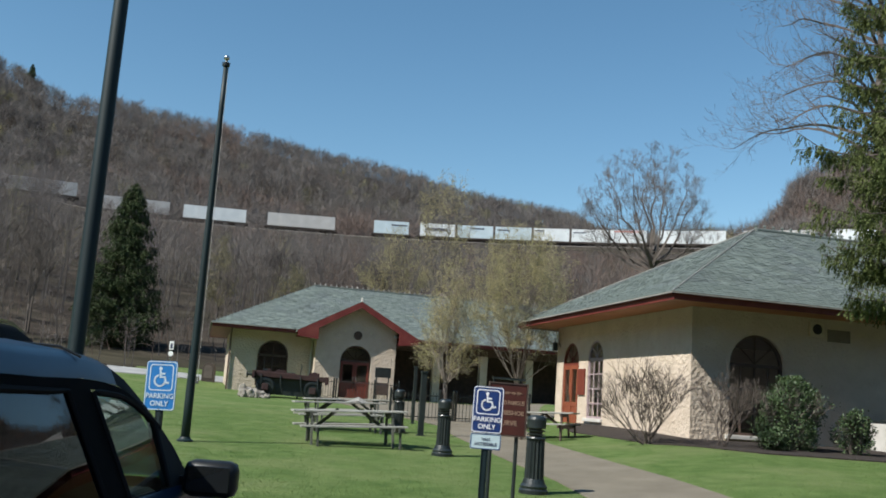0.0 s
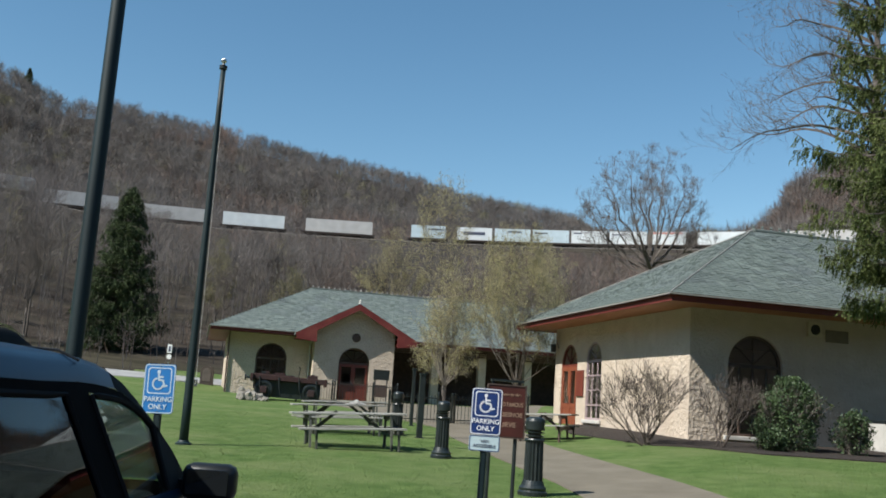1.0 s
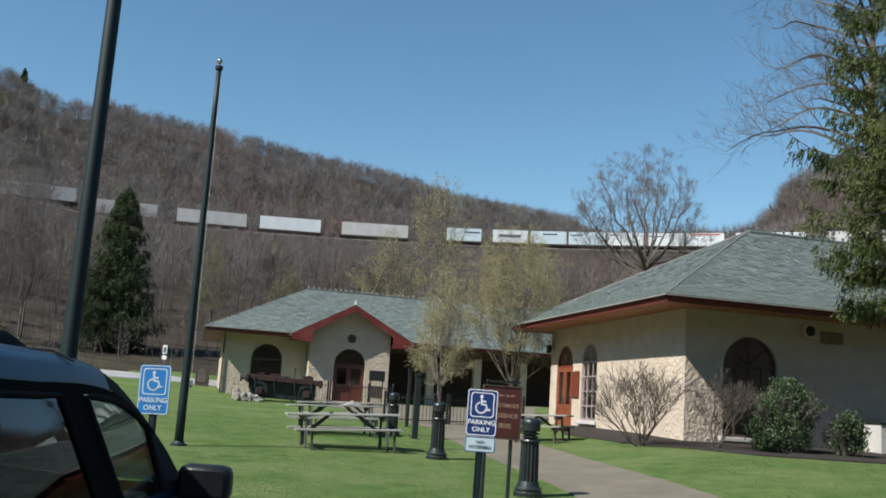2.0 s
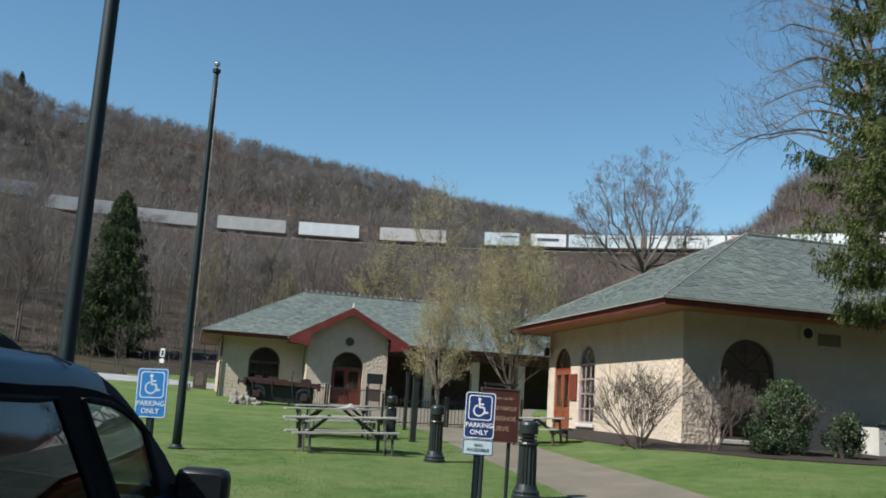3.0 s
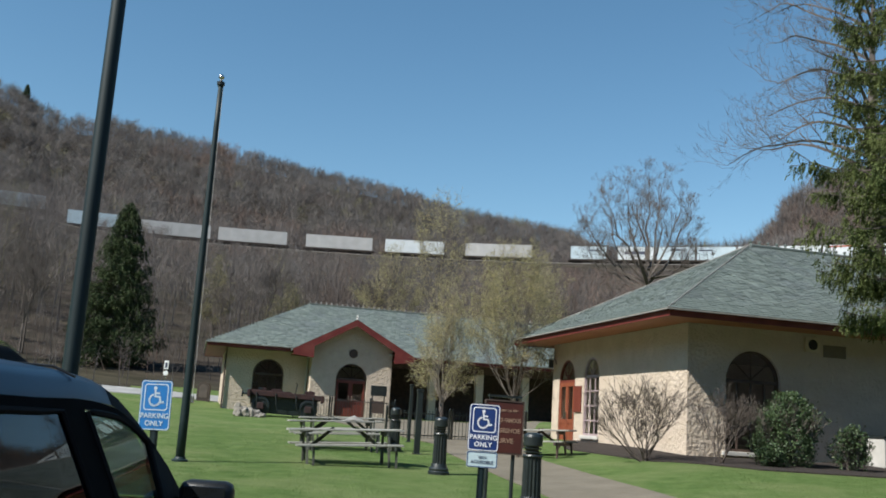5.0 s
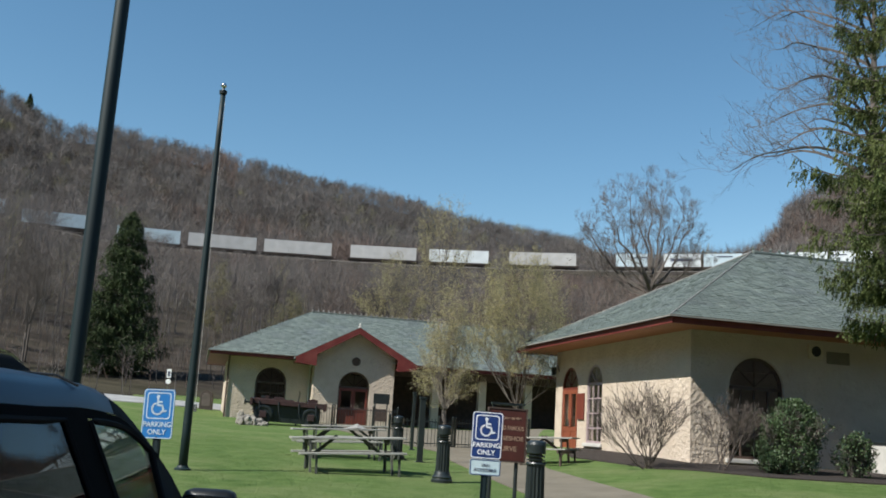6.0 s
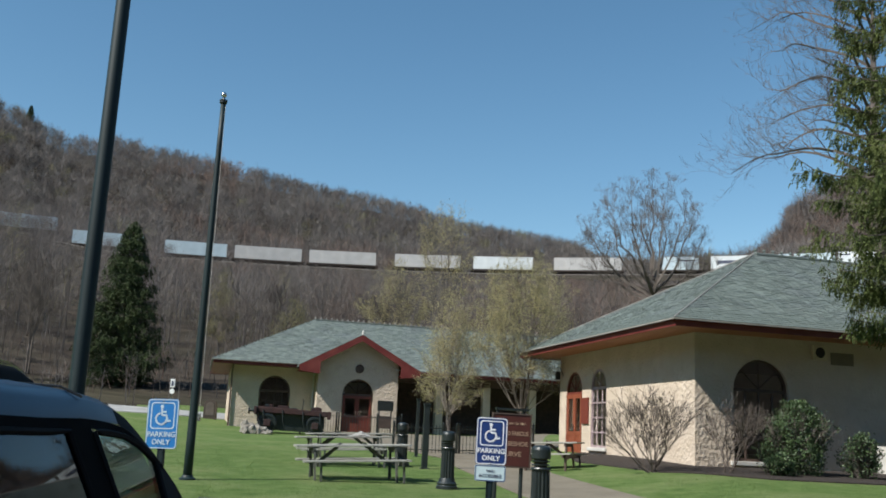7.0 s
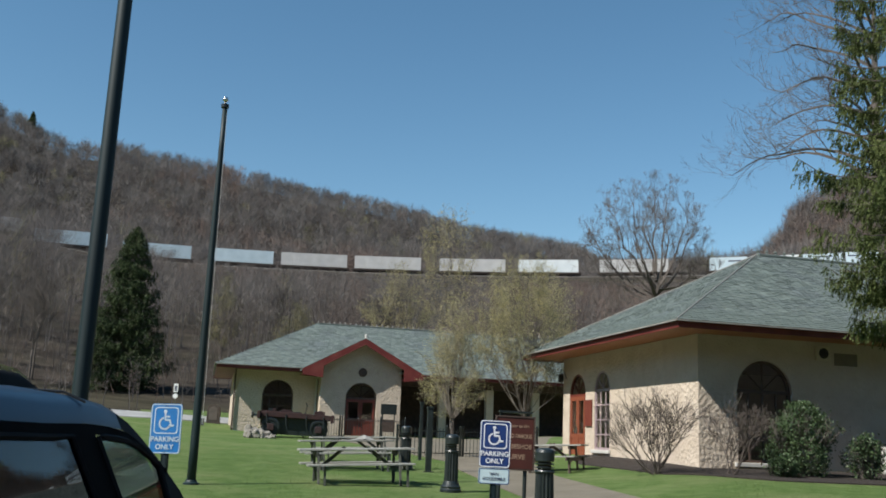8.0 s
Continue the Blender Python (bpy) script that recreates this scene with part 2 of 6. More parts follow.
def lathe(bm, profile, sides=20, m=None):
    """A turned solid about z from (radius, height) pairs."""
    rings = []
    for r, z in profile:
        rings.append([bm.verts.new((m or Matrix()) @ Vector((r * math.cos(2 * math.pi * k / sides), r * math.sin(2 * math.pi * k / sides), z))) for k in range(sides)])
    for a, b in zip(rings, rings[1:]):
        for k in range(sides):
            bm.faces.new((a[k], a[(k + 1) % sides], b[(k + 1) % sides], b[k]))
    bm.faces.new(rings[0][::-1])
    bm.faces.new(rings[-1])
    return bm


def tube(bm, points, radii, sides=8):
    rings = []
    for i, p in enumerate(points):
        d = (Vector(points[min(i + 1, len(points) - 1)]) - Vector(points[max(i - 1, 0)])).normalized()
        a = d.orthogonal().normalized()
        if i and rings:
            a = (last - d * last.dot(d)).normalized()
        last = a
        b = d.cross(a)
        rings.append([bm.verts.new(Vector(p) + radii[i] * (a * math.cos(2 * math.pi * k / sides) + b * math.sin(2 * math.pi * k / sides))) for k in range(sides)])
    for r, s in zip(rings, rings[1:]):
        for k in range(sides):
            bm.faces.new((r[k], r[(k + 1) % sides], s[(k + 1) % sides], s[k]))
    bm.faces.new(rings[0][::-1])
    bm.faces.new(rings[-1])
    return bm


def slab(outline, holes, depth, to_world):
    """A plate with holes: 2D outlines filled, given a depth and mapped by to_world((u, v, w))."""
    bm = bmesh.new()
    for loop in (outline, *holes):
        vs = [bm.verts.new((u, v, 0)) for u, v in loop]
        for a, b in zip(vs, vs[1:] + vs[:1]):
            bm.edges.new((a, b))
    bmesh.ops.triangle_fill(bm, use_beauty=True, use_dissolve=False, edges=bm.edges[:])
    got = bmesh.ops.extrude_face_region(bm, geom=bm.faces[:])
    bmesh.ops.translate(bm, verts=[g for g in got["geom"] if isinstance(g, bmesh.types.BMVert)], vec=(0, 0, depth))
    for v in bm.verts:
        v.co = to_world(v.co)
    bmesh.ops.recalc_face_normals(bm, faces=bm.faces[:])
    return bm


def arch(u0, u1, v0, top, n=14):
    """A round-headed opening."""
    r = (u1 - u0) / 2
    spring = top - r
    pts = [(u0, v0), (u1, v0)]
    pts += [((u0 + u1) / 2 + r * math.cos(math.pi * k / n), spring + r * math.sin(math.pi * k / n)) for k in range(n + 1)]
    return pts


def on_x(u0=0.0):
    """Maps (u, v, w) to a wall that runs along x."""
    return lambda c: Vector((c[0], u0 + c[2], c[1]))


def on_y(u0=0.0):
    """Maps (u, v, w) to a wall that runs along y."""
    return lambda c: Vector((u0 + c[2], c[0], c[1]))


def smooth01(v):
    v = min(1.0, max(0.0, v))
    return v * v * (3 - 2 * v)

# ---- ground ----
TRACK_R = 225.0


def track_z(az):
    """Height of the rails by azimuth in degrees; the line falls towards the right, most where it leaves the bend."""
    return 39.7 + 0.07 * (az + 6) + 0.045 * min(8.0, max(0.0, -17 - az)) ** 2


# Ridge heights to the sides and back are unseen, raised to block skylight.
RIDGE = [(-180, 150), (-90, 150), (-50, 155), (-27, 146), (-23, 133), (-20, 136), (-14, 132), (-7, 121.5), (0, 109), (7, 98), (10, 88), (17.6, 84), (19.1, 97),
         (20.3, 112), (21.8, 122), (25, 131), (45, 120), (110, 150), (180, 150)]


def ground(x, y):
    r = math.hypot(x, y)
    az = math.degrees(math.atan2(x, y))
    ahead = max(0.0, y - 8)
    z = 0.033 * min(ahead, 50) + 0.38 * smooth01((x - 2) / 4.5) * smooth01((y - 6) / 14) * smooth01((70 - y) / 20)
    z += 0.35 * smooth01((-x - 9) / 9) * smooth01((y - 44) / 14)
    if r > 62:
        top = track_z(max(-60.0, min(60.0, az))) - 0.9
        k = min(1.0, max(0.0, (r - 62) / (TRACK_R - 7 - 62)))
        side = smooth01((150 - abs(az)) / 60)
        base = z + (top * side + 4 * (1 - side) - z) * k ** 1.25
        z = base
        if r > TRACK_R + 7:
            peak_r = 480 - 190 * smooth01((az - 9) / 8) * smooth01((60 - az) / 20)
            ridge = float(np.interp(az, [a for a, _ in RIDGE], [h for _, h in RIDGE])) / 500 * peak_r
            k = (r - TRACK_R - 7) / (peak_r - TRACK_R - 7)
            if k < 1:
                z = base + (ridge - base) * smooth01(k * 0.5 + 0.12 * k) * 1.0 / smooth01(0.62)
            else:
                z = ridge - (ridge - 20) * smooth01((r - peak_r) / 900)
            z += 3.0 * noise.noise((x / 60, y / 60, 0)) * min(1, k * 2)
        elif r > 70:
            z += 1.0 * noise.noise((x / 25, y / 25, 3)) * min(1, (r - 70) / 30) * smooth01((TRACK_R - 9 - r) / 20)
    return z


def ground_sheet():
    rings = [0.0] + [2.0 + 1.0 * i for i in range(70)] + [72 + 3.5 * i for i in range(42)] + [220, 223, 226, 229, 232, 236] + [242 + 9 * i for i in range(32)] + [560, 640, 760, 950, 1300, 2000, 3500]
    verts, faces, kinds = [(0, 0, 0)], [], []
    # finer steps in the part ahead
    turn = [-180 + 3 * i for i in range(48)] + [-36 + 0.5 * i for i in range(144)] + [36 + 3 * i for i in range(48)]
    n = len(turn)
    for r in rings[1:]:
        for a in turn:
            x, y = r * math.sin(radians(a)), r * math.cos(radians(a))
            verts.append((x, y, ground(x, y)))
    for i in range(n):
        faces.append((0, 1 + (i + 1) % n, 1 + i))
        kinds.append(1)
    for j in range(len(rings) - 2):
        for i in range(n):
            a, b = 1 + j * n + i, 1 + j * n + (i + 1) % n
            faces.append((a, b, b + n, a + n))
            x, y, z = verts[a]
            r = rings[j + 1]
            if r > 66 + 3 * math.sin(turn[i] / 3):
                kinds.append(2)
            elif y < 9.0:
                kinds.append(1)
            else:
                kinds.append(0)
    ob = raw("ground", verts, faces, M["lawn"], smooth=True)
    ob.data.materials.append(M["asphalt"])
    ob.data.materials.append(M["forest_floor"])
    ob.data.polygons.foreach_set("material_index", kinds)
    return tagged(ob, "green mown lawn rising to brown wooded hillsides", "ground", kind="structure")


def ribbon(name, left, right, material, lift=0.02, steps=10):
    """A paved strip between two edge lines, laid on the ground, with an edge of its own."""
    def fine(pts):
        out = []
        for p, q in zip(pts, pts[1:]):
            out += [(p[0] + (q[0] - p[0]) * k / steps, p[1] + (q[1] - p[1]) * k / steps) for k in range(steps)]
        return out + [pts[-1]]
    a, b = fine(left), fine(right)
    across = 6
    verts, faces = [], []
    for p, q in zip(a, b):
        for k in range(across + 1):
            x, y = p[0] + (q[0] - p[0]) * k / across, p[1] + (q[1] - p[1]) * k / across
            verts.append((x, y, ground(x, y) + lift))
    w = across + 1
    for i in range(len(a) - 1):
        for k in range(across):
            v = i * w + k
            faces.append((v, v + 1, v + 1 + w, v + w))
    m = len(verts)
    for i in range(len(a)):
        for k in (0, across):
            x, y, z = verts[i * w + k]
            verts.append((x, y, z - 0.15))
    for i in range(len(a) - 1):
        faces.append((i * w, i * w + w, m + 2 * i + 2, m + 2 * i))
        faces.append((i * w + across, m + 2 * i + 1, m + 2 * i + 3, i * w + across + w))
    return raw(name, verts, faces, material)


ground_sheet()
tagged(ribbon("path", [(2.9, 8.6), (2.5, 13), (2.15, 16.6), (1.45, 20.7), (0.5, 27), (0.1, 31.2), (-1.5, 36), (-4.5, 44), (-6.5, 51.5)],
              [(5.2, 8.6), (4.7, 13), (4.2, 16.5), (3.75, 19.4), (3.0, 25.4), (2.9, 31), (4.0, 37), (9, 46), (12, 56)], M["path"]),
       "beige exposed-aggregate footpath across the lawn", "path", kind="structure")
tagged(ribbon("road", [(-60, 59.5), (-30, 58.8), (-16, 59.5), (-8, 64)], [(-60, 64), (-30, 62.8), (-16, 63.5), (-8, 68)], M["road"], 0.05),
       "pale grey asphalt road beyond the lawn", "road", kind="structure")
tagged(ribbon("mulch_bed", [(4.3, 33.5), (4.15, 29.3), (4.85, 26), (5.4, 23.6), (7.5, 21.9), (10.1, 21.9), (16, 23.2)],
              [(5.6, 33.5), (6.1, 30), (6.7, 27), (6.9, 26.2), (8, 26.2), (10.8, 26.9), (16, 28.2)], M["mulch"], 0.03),
       "dark bark mulch planting bed along the wall", "mulch bed", kind="structure")

# ---- buildings ----
EAVE = 3.62


def hip_roof(parent, x0, x1, y0, y1, z0, run, rise, label):
    """Hipped roof shell from eave corners; the ridge runs along x."""
    ym = (y0 + y1) / 2
    bm = bmesh.new()
    t = 0.14
    low = [bm.verts.new(p) for p in ((x0, y0, z0), (x1, y0, z0), (x1, y1, z0), (x0, y1, z0))]
    a, b = bm.verts.new((x0 + run, ym, z0 + rise)), bm.verts.new((x1 - run, ym, z0 + rise))
    bm.faces.new((low[0], low[1], b, a))
    bm.faces.new((low[1], low[2], b))
    bm.faces.new((low[2], low[3], a, b))
    bm.faces.new((low[3], low[0], a))
    bm.faces.new(low[::-1])
    return part("roof", bm, M["slate"], parent, label)


def slates(parent, corner, along, upward, width_at, rows, exposure, size, rng, keep=None):
    """Slate courses as thin tilted plates on one roof plane. width_at(v) gives the span (u0, u1) at slope distance v."""
    verts, faces = [], []
    normal = along.cross(upward).normalized()
    count, single = 0, []
    for r in range(rows):
        v0 = r * exposure
        u0, u1 = width_at(v0 + exposure * 0.5)
        u = u0 - (r % 2) * size * 0.5
        while u < u1:
            a, b = max(u, u0), min(u + size * rng.uniform(0.92, 0.99), u1)
            if keep and keep(a, r) and b - a > size * 0.85 and count < 150:
                if not single:
                    w, e = size * 0.955, exposure * 1.15
                    vs = [(0, 0, 0.001), (w, 0, 0.001), (w, 0, 0.018), (0, 0, 0.018), (w, e, 0.006), (0, e, 0.006)]
                    me = bpy.data.meshes.new("slate")
                    me.from_pydata(vs, [], [(0, 1, 2, 3), (3, 2, 4, 5), (0, 3, 5), (1, 4, 2), (0, 5, 4, 1)])
                    me.materials.append(M["slate_one"])
                    single.append(me)
                o = new("slate", single[0])
                o.parent = parent
                at = corner + along * a + upward * (v0 + rng.uniform(-0.012, 0.012)) + normal * rng.uniform(0, 0.008)
                o.matrix_local = Matrix.Translation(at) @ Matrix((along, upward, normal)).transposed().to_4x4()
                count += 1
            elif b - a > 0.03:
                lift = rng.uniform(0.010, 0.026)
                d = rng.uniform(-0.012, 0.012)
                p = [corner + along * a + upward * (v0 + d) + normal * lift, corner + along * b + upward * (v0 + d) + normal * (lift + rng.uniform(-0.006, 0.006)),
                     corner + along * b + upward * (v0 + exposure * 1.15) + normal * 0.006, corner + along * a + upward * (v0 + exposure * 1.15) + normal * 0.006]
                q = [corner + along * a + upward * (v0 + d) + normal * 0.001, corner + along * b + upward * (v0 + d) + normal * 0.001]
                k = len(verts)
                verts += [tuple(c) for c in p + q]
                faces += [(k, k + 1, k + 2, k + 3), (k + 4, k + 5, k + 1, k), (k + 4, k, k + 3), (k + 1, k + 5, k + 2)]
            u += size
    ob = raw("slate_roofing", verts, faces, M["slate"], parent)
    ob["kind"] = "stuff"
    return ob


def cresting(parent, x0, x1, y, z, clay="ridge_clay", s=1.0):
    """A row of small terracotta finials along the ridge."""
    part("ridge_cap", boxes((x0, x1, y - 0.14, y + 0.14, z - 0.03, z + 0.07), bevel=0.02), M["slate_one"], parent)
    bm = bmesh.new()
    lathe(bm, [(0.085, 0), (0.06, 0.05), (0.035, 0.07), (0.075, 0.13), (0.05, 0.18), (0.01, 0.2)], 7)
    me = bpy.data.meshes.new("finial")
    bm.to_mesh(me)
    bm.free()
    me.materials.append(M[clay])
    me.transform(Matrix.Scale(s, 4))
    n = int((x1 - x0) / 0.33)
    for i in range(n + 1):
        ob = new("finial", me)
        ob.parent = parent
        ob.location = (x0 + 0.05 + i * (x1 - x0 - 0.1) / n, y, z + 0.06)


def fascia(parent, x0, x1, y0, y1, z0, z1, wx0, wx1, wy0, wy1, under="soffit"):
    """Red boards, pale drip edge and soffit boards round the eaves."""
    t = 0.05
    x0, x1, y0, y1 = x0 + 0.09, x1 - 0.09, y0 + 0.09, y1 - 0.09
    for name, b in (("fascia", (x0, x1, y0, y0 + t, z0, z1)), ("fascia", (x0, x1, y1 - t, y1, z0, z1)),
                    ("fascia", (x0, x0 + t, y0 + t, y1 - t, z0, z1)), ("fascia", (x1 - t, x1, y0 + t, y1 - t, z0, z1))):
        part(name, boxes(b, bevel=0.008), M["red_trim"], parent, "dark red painted fascia board")
    for b in ((x0 - 0.11, x1 + 0.11, y0 - 0.11, y0 - 0.08, z1 - 0.01, z1 + 0.03), (x0 - 0.11, x0 - 0.08, y0 - 0.08, y1 + 0.08, z1 - 0.01, z1 + 0.03)):
        part("drip_edge", boxes(b), M["drip"], parent, "dull metal drip edge")
    s = z0 + 0.03
    for b in ((x0 + t, x1 - t, y0 + t, wy0 - 0.003, s, s + 0.03), (x0 + t, x1 - t, wy1 + 0.003, y1 - t, s, s + 0.03),
              (x0 + t, wx0 - 0.003, wy0, wy1, s, s + 0.03), (wx1 + 0.003, x1 - t, wy0, wy1, s, s + 0.03)):
        part("soffit", boxes(b), M[under], parent, "orange-brown stained timber soffit")


def arched_infill(parent, name, to, u0, u1, v0, top, label, door=False, panes=3, rows=4, frame_mat=None, leaf_mat=None, back=0.0):
    """Frame, glazing bars and leaves in a round-headed opening; to maps (u, v, depth) into the building."""
    r = (u1 - u0) / 2
    spring = top - r
    uc = (u0 + u1) / 2
    into = to
    to = lambda c: into((c[0], c[1], c[2] - 0.14 + back))
    fm, lm = frame_mat or M["sash"], leaf_mat or M["door_red"]
    outer = arch(u0, u1, v0, top)
    inner = arch(u0 + 0.07, u1 - 0.07, v0 + 0.07, top - 0.07)
    thing = part(name, slab(outer, [inner], 0.09, lambda c: to((c[0], c[1], c[2] + 0.16))), fm, parent, label)
    glass = part("pane", slab(inner, [], 0.012, lambda c: to((c[0], c[1], c[2] + 0.2))), M["glass"], thing, "dark reflecting glass")
    glass.visible_shadow = False

    def bar(a, b, c, d, m, nm, w=0.18, dep=0.035):
        part(nm, slab([(a, c), (b, c), (b, d), (a, d)], [], dep, lambda q: to((q[0], q[1], q[2] + w))), m, thing)
    bar(u0 + 0.07, u1 - 0.07, spring - 0.05, spring + 0.05, fm, "transom")
    if door:
        for s in (0, 1):
            a = u0 + 0.075 if not s else uc + 0.006
            b = uc - 0.006 if not s else u1 - 0.075
            holes = []
            for lo, hi in ((0.12, 0.75), (0.9, spring - v0 - 0.2)):
                holes.append([(a + 0.11, v0 + lo), (b - 0.11, v0 + lo), (b - 0.11, v0 + hi), (a + 0.11, v0 + hi)])
            part("door_leaf", slab([(a, v0 + 0.02), (b, v0 + 0.02), (b, spring - 0.055), (a, spring - 0.055)], holes, 0.05, lambda q: to((q[0], q[1], q[2] + 0.145))), lm, thing)
            lo, hi = 0.12, 0.75
            part("door_panel", slab([(a + 0.11, v0 + lo), (b - 0.11, v0 + lo), (b - 0.11, v0 + hi), (a + 0.11, v0 + hi)], [], 0.02, lambda q: to((q[0], q[1], q[2] + 0.165))), lm, thing)
            hu = b - 0.07 if not s else a + 0.07
            bm = bmesh.new()
            tube(bm, [to((hu, v0 + 0.9, 0.09)), to((hu, v0 + 1.15, 0.09))], [0.018, 0.018], 6)
            part("door_handle", bm, M["aluminium"], thing)
    else:
        for k in range(1, panes):
            u = u0 + (u1 - u0) * k / panes
            bar(u - 0.022, u + 0.022, v0 + 0.07, spring - 0.05, fm, "glazing_bar")
        for k in range(1, rows):
            v = v0 + (spring - v0) * k / rows
            bar(u0 + 0.07, u1 - 0.07, v - 0.022, v + 0.022, fm, "glazing_bar", 0.177)
    for k in (1, 2, 3):
        an = math.pi * k / 4
        bm = bmesh.new()
        tube(bm, [to((uc, spring + 0.05, 0.195)), to((uc + (r - 0.08) * math.cos(an), spring + (r - 0.08) * math.sin(an), 0.195))], [0.018, 0.018], 5)
        part("fan_bar", bm, fm, thing)
    return thing


def station():
    """The visitor building: stucco walls, hipped slate roof, round-headed openings."""
    h = empty("visitor_building", pose(6.85, 26.0, 0.96, 0, 0, 14), "tan stucco building with a grey-green hipped slate roof", "building")
    LX, LY, T = 16.0, 10.1, 0.3
    openings_a = [arch(5.86, 7.16, 0.38, 3.0), arch(7.95, 9.45, 0.0, 3.0)]
    # wall along y at x=0, seen in sun
    part("wall", slab([(0, -0.6), (LY, -0.6), (LY, 3.72), (0, 3.72)], openings_a, T, on_y(0)), M["stucco"], h, "rough tan stucco wall in sun")
    part("wall", slab([(T + 0.002, -0.6), (LX, -0.6), (LX, 3.72), (T + 0.002, 3.72)], [arch(1.17, 2.88, 0.22, 3.0)], T, on_x(0)), M["stucco"], h)
    part("wall", boxes((T + 0.002, LX, LY - T, LY, -0.6, 3.72)), M["stucco"], h)
    part("wall", boxes((LX - T, LX, T + 0.002, LY - T - 0.002, -0.6, 3.72)), M["stucco"], h)
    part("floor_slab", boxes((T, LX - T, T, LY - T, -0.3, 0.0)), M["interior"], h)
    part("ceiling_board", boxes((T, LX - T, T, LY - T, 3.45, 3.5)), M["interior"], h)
    part("step", boxes((-1.0, -0.003, 7.6, 9.8, -0.4, -0.06), bevel=0.02), M["path"], h, "low concrete door step")
    ty = lambda c: Vector((c[2], c[0], c[1]))
    tx = lambda c: Vector((c[0], c[2], c[1]))
    arched_infill(h, "window", ty, 5.86, 7.16, 0.38, 3.0, "mauve-framed arched window with small panes", panes=3, rows=4)
    arched_infill(h, "door", ty, 7.95, 9.45, 0.0, 3.0, "orange-brown double door under an arched fanlight", door=True, frame_mat=M["door_red"], leaf_mat=M["door_wood"])
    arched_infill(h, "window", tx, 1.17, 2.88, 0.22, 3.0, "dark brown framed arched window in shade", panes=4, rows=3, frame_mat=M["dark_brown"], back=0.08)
    part("window_sill", boxes((1.05, 3.0, -0.09, -0.003, 0.1, 0.215), bevel=0.015), M["white_edge"], h, "pale stone sill")
    part("window_sill", boxes((-0.09, -0.003, 5.76, 7.26, 0.26, 0.375), bevel=0.015), M["white_edge"], h, "pale stone sill")
    # red plaque between the openings
    part("plaque", boxes((-0.06, -0.004, 7.3, 7.88, 1.15, 2.05), bevel=0.01), M["door_red"], h, "red-brown notice board between door and window")
    # wall fan
    v = part("wall_vent", boxes((3.63, 4.08, -0.1, -0.003, 3.1, 3.52), bevel=0.015), M["stucco_smooth"], h, "pale square vent hood")
    bm = bmesh.new()
    lathe(bm, [(0.15, 0), (0.15, 0.012), (0.11, 0.014), (0.1, 0.006)], 20, Matrix.Translation((3.855, -0.103, 3.31)) @ Matrix.Rotation(radians(90), 4, "X"))
    part("vent_mouth", bm, M["plastic"], v)
    part("louvre", boxes((4.25, 5.0, -0.02, -0.003, 3.0, 3.35), bevel=0.005), M["louvre_tan"], h, "tan louvred panel")
    # lantern on a bracket by the door
    lan = part("wall_lantern", boxes((-0.3, -0.14, 9.72, 9.88, 2.75, 3.05), bevel=0.02), M["black_iron"], h, "black wall lantern")
    bm = bmesh.new()
    tube(bm, [(-0.003, 9.8, 2.9), (-0.12, 9.8, 3.2), (-0.22, 9.8, 3.22), (-0.22, 9.8, 3.06)], [0.014] * 4, 6)
    part("bracket", bm, M["black_iron"], lan)
    W = 1.3
    x0, x1, y0, y1, z = -W, LX + W, -W, LY + W, 3.77
    run, rise = 6.35, 3.36
    hip_roof(h, x0, x1, y0, y1, z + 0.02, run, rise, "grey-green weathered slate roof")
    fascia(h, x0, x1, y0, y1, 3.6, 3.77, 0, LX, 0, LY)
    rng = random.Random(3)
    sl = math.hypot(run, rise)
    ym = (y0 + y1) / 2
    up_b = Vector((0, run, rise)).normalized()
    rows = int(sl / 0.15)
    slates(h, Vector((x0, y0, z + 0.025)), Vector((1, 0, 0)), up_b, lambda v: (run * v / sl, x1 - x0 - run * v / sl), rows, 0.15, 0.22, rng, lambda u, r: u < 6.5)
    up_a = Vector((run, 0, rise)).normalized()
    slates(h, Vector((x0, y1, z + 0.025)), Vector((0, -1, 0)), up_a, lambda v: ((ym - y0) * v / sl, (y1 - y0) - (ym - y0) * v / sl), rows, 0.15, 0.22, rng, lambda u, r: u > 6.5)
    for ya in (y0, y1):
        bm = bmesh.new()
        tube(bm, [(x0 + 0.02, ya + (0.02 if ya < 0 else -0.02), z + 0.05), (x0 + run, ym, z + rise + 0.05)], [0.02, 0.02], 6)
        part("hip_cap", bm, M["drip"], h)
    cresting(h, x0 + run, x1 - run, ym, z + rise, "slate_one", 0.8)
    return h


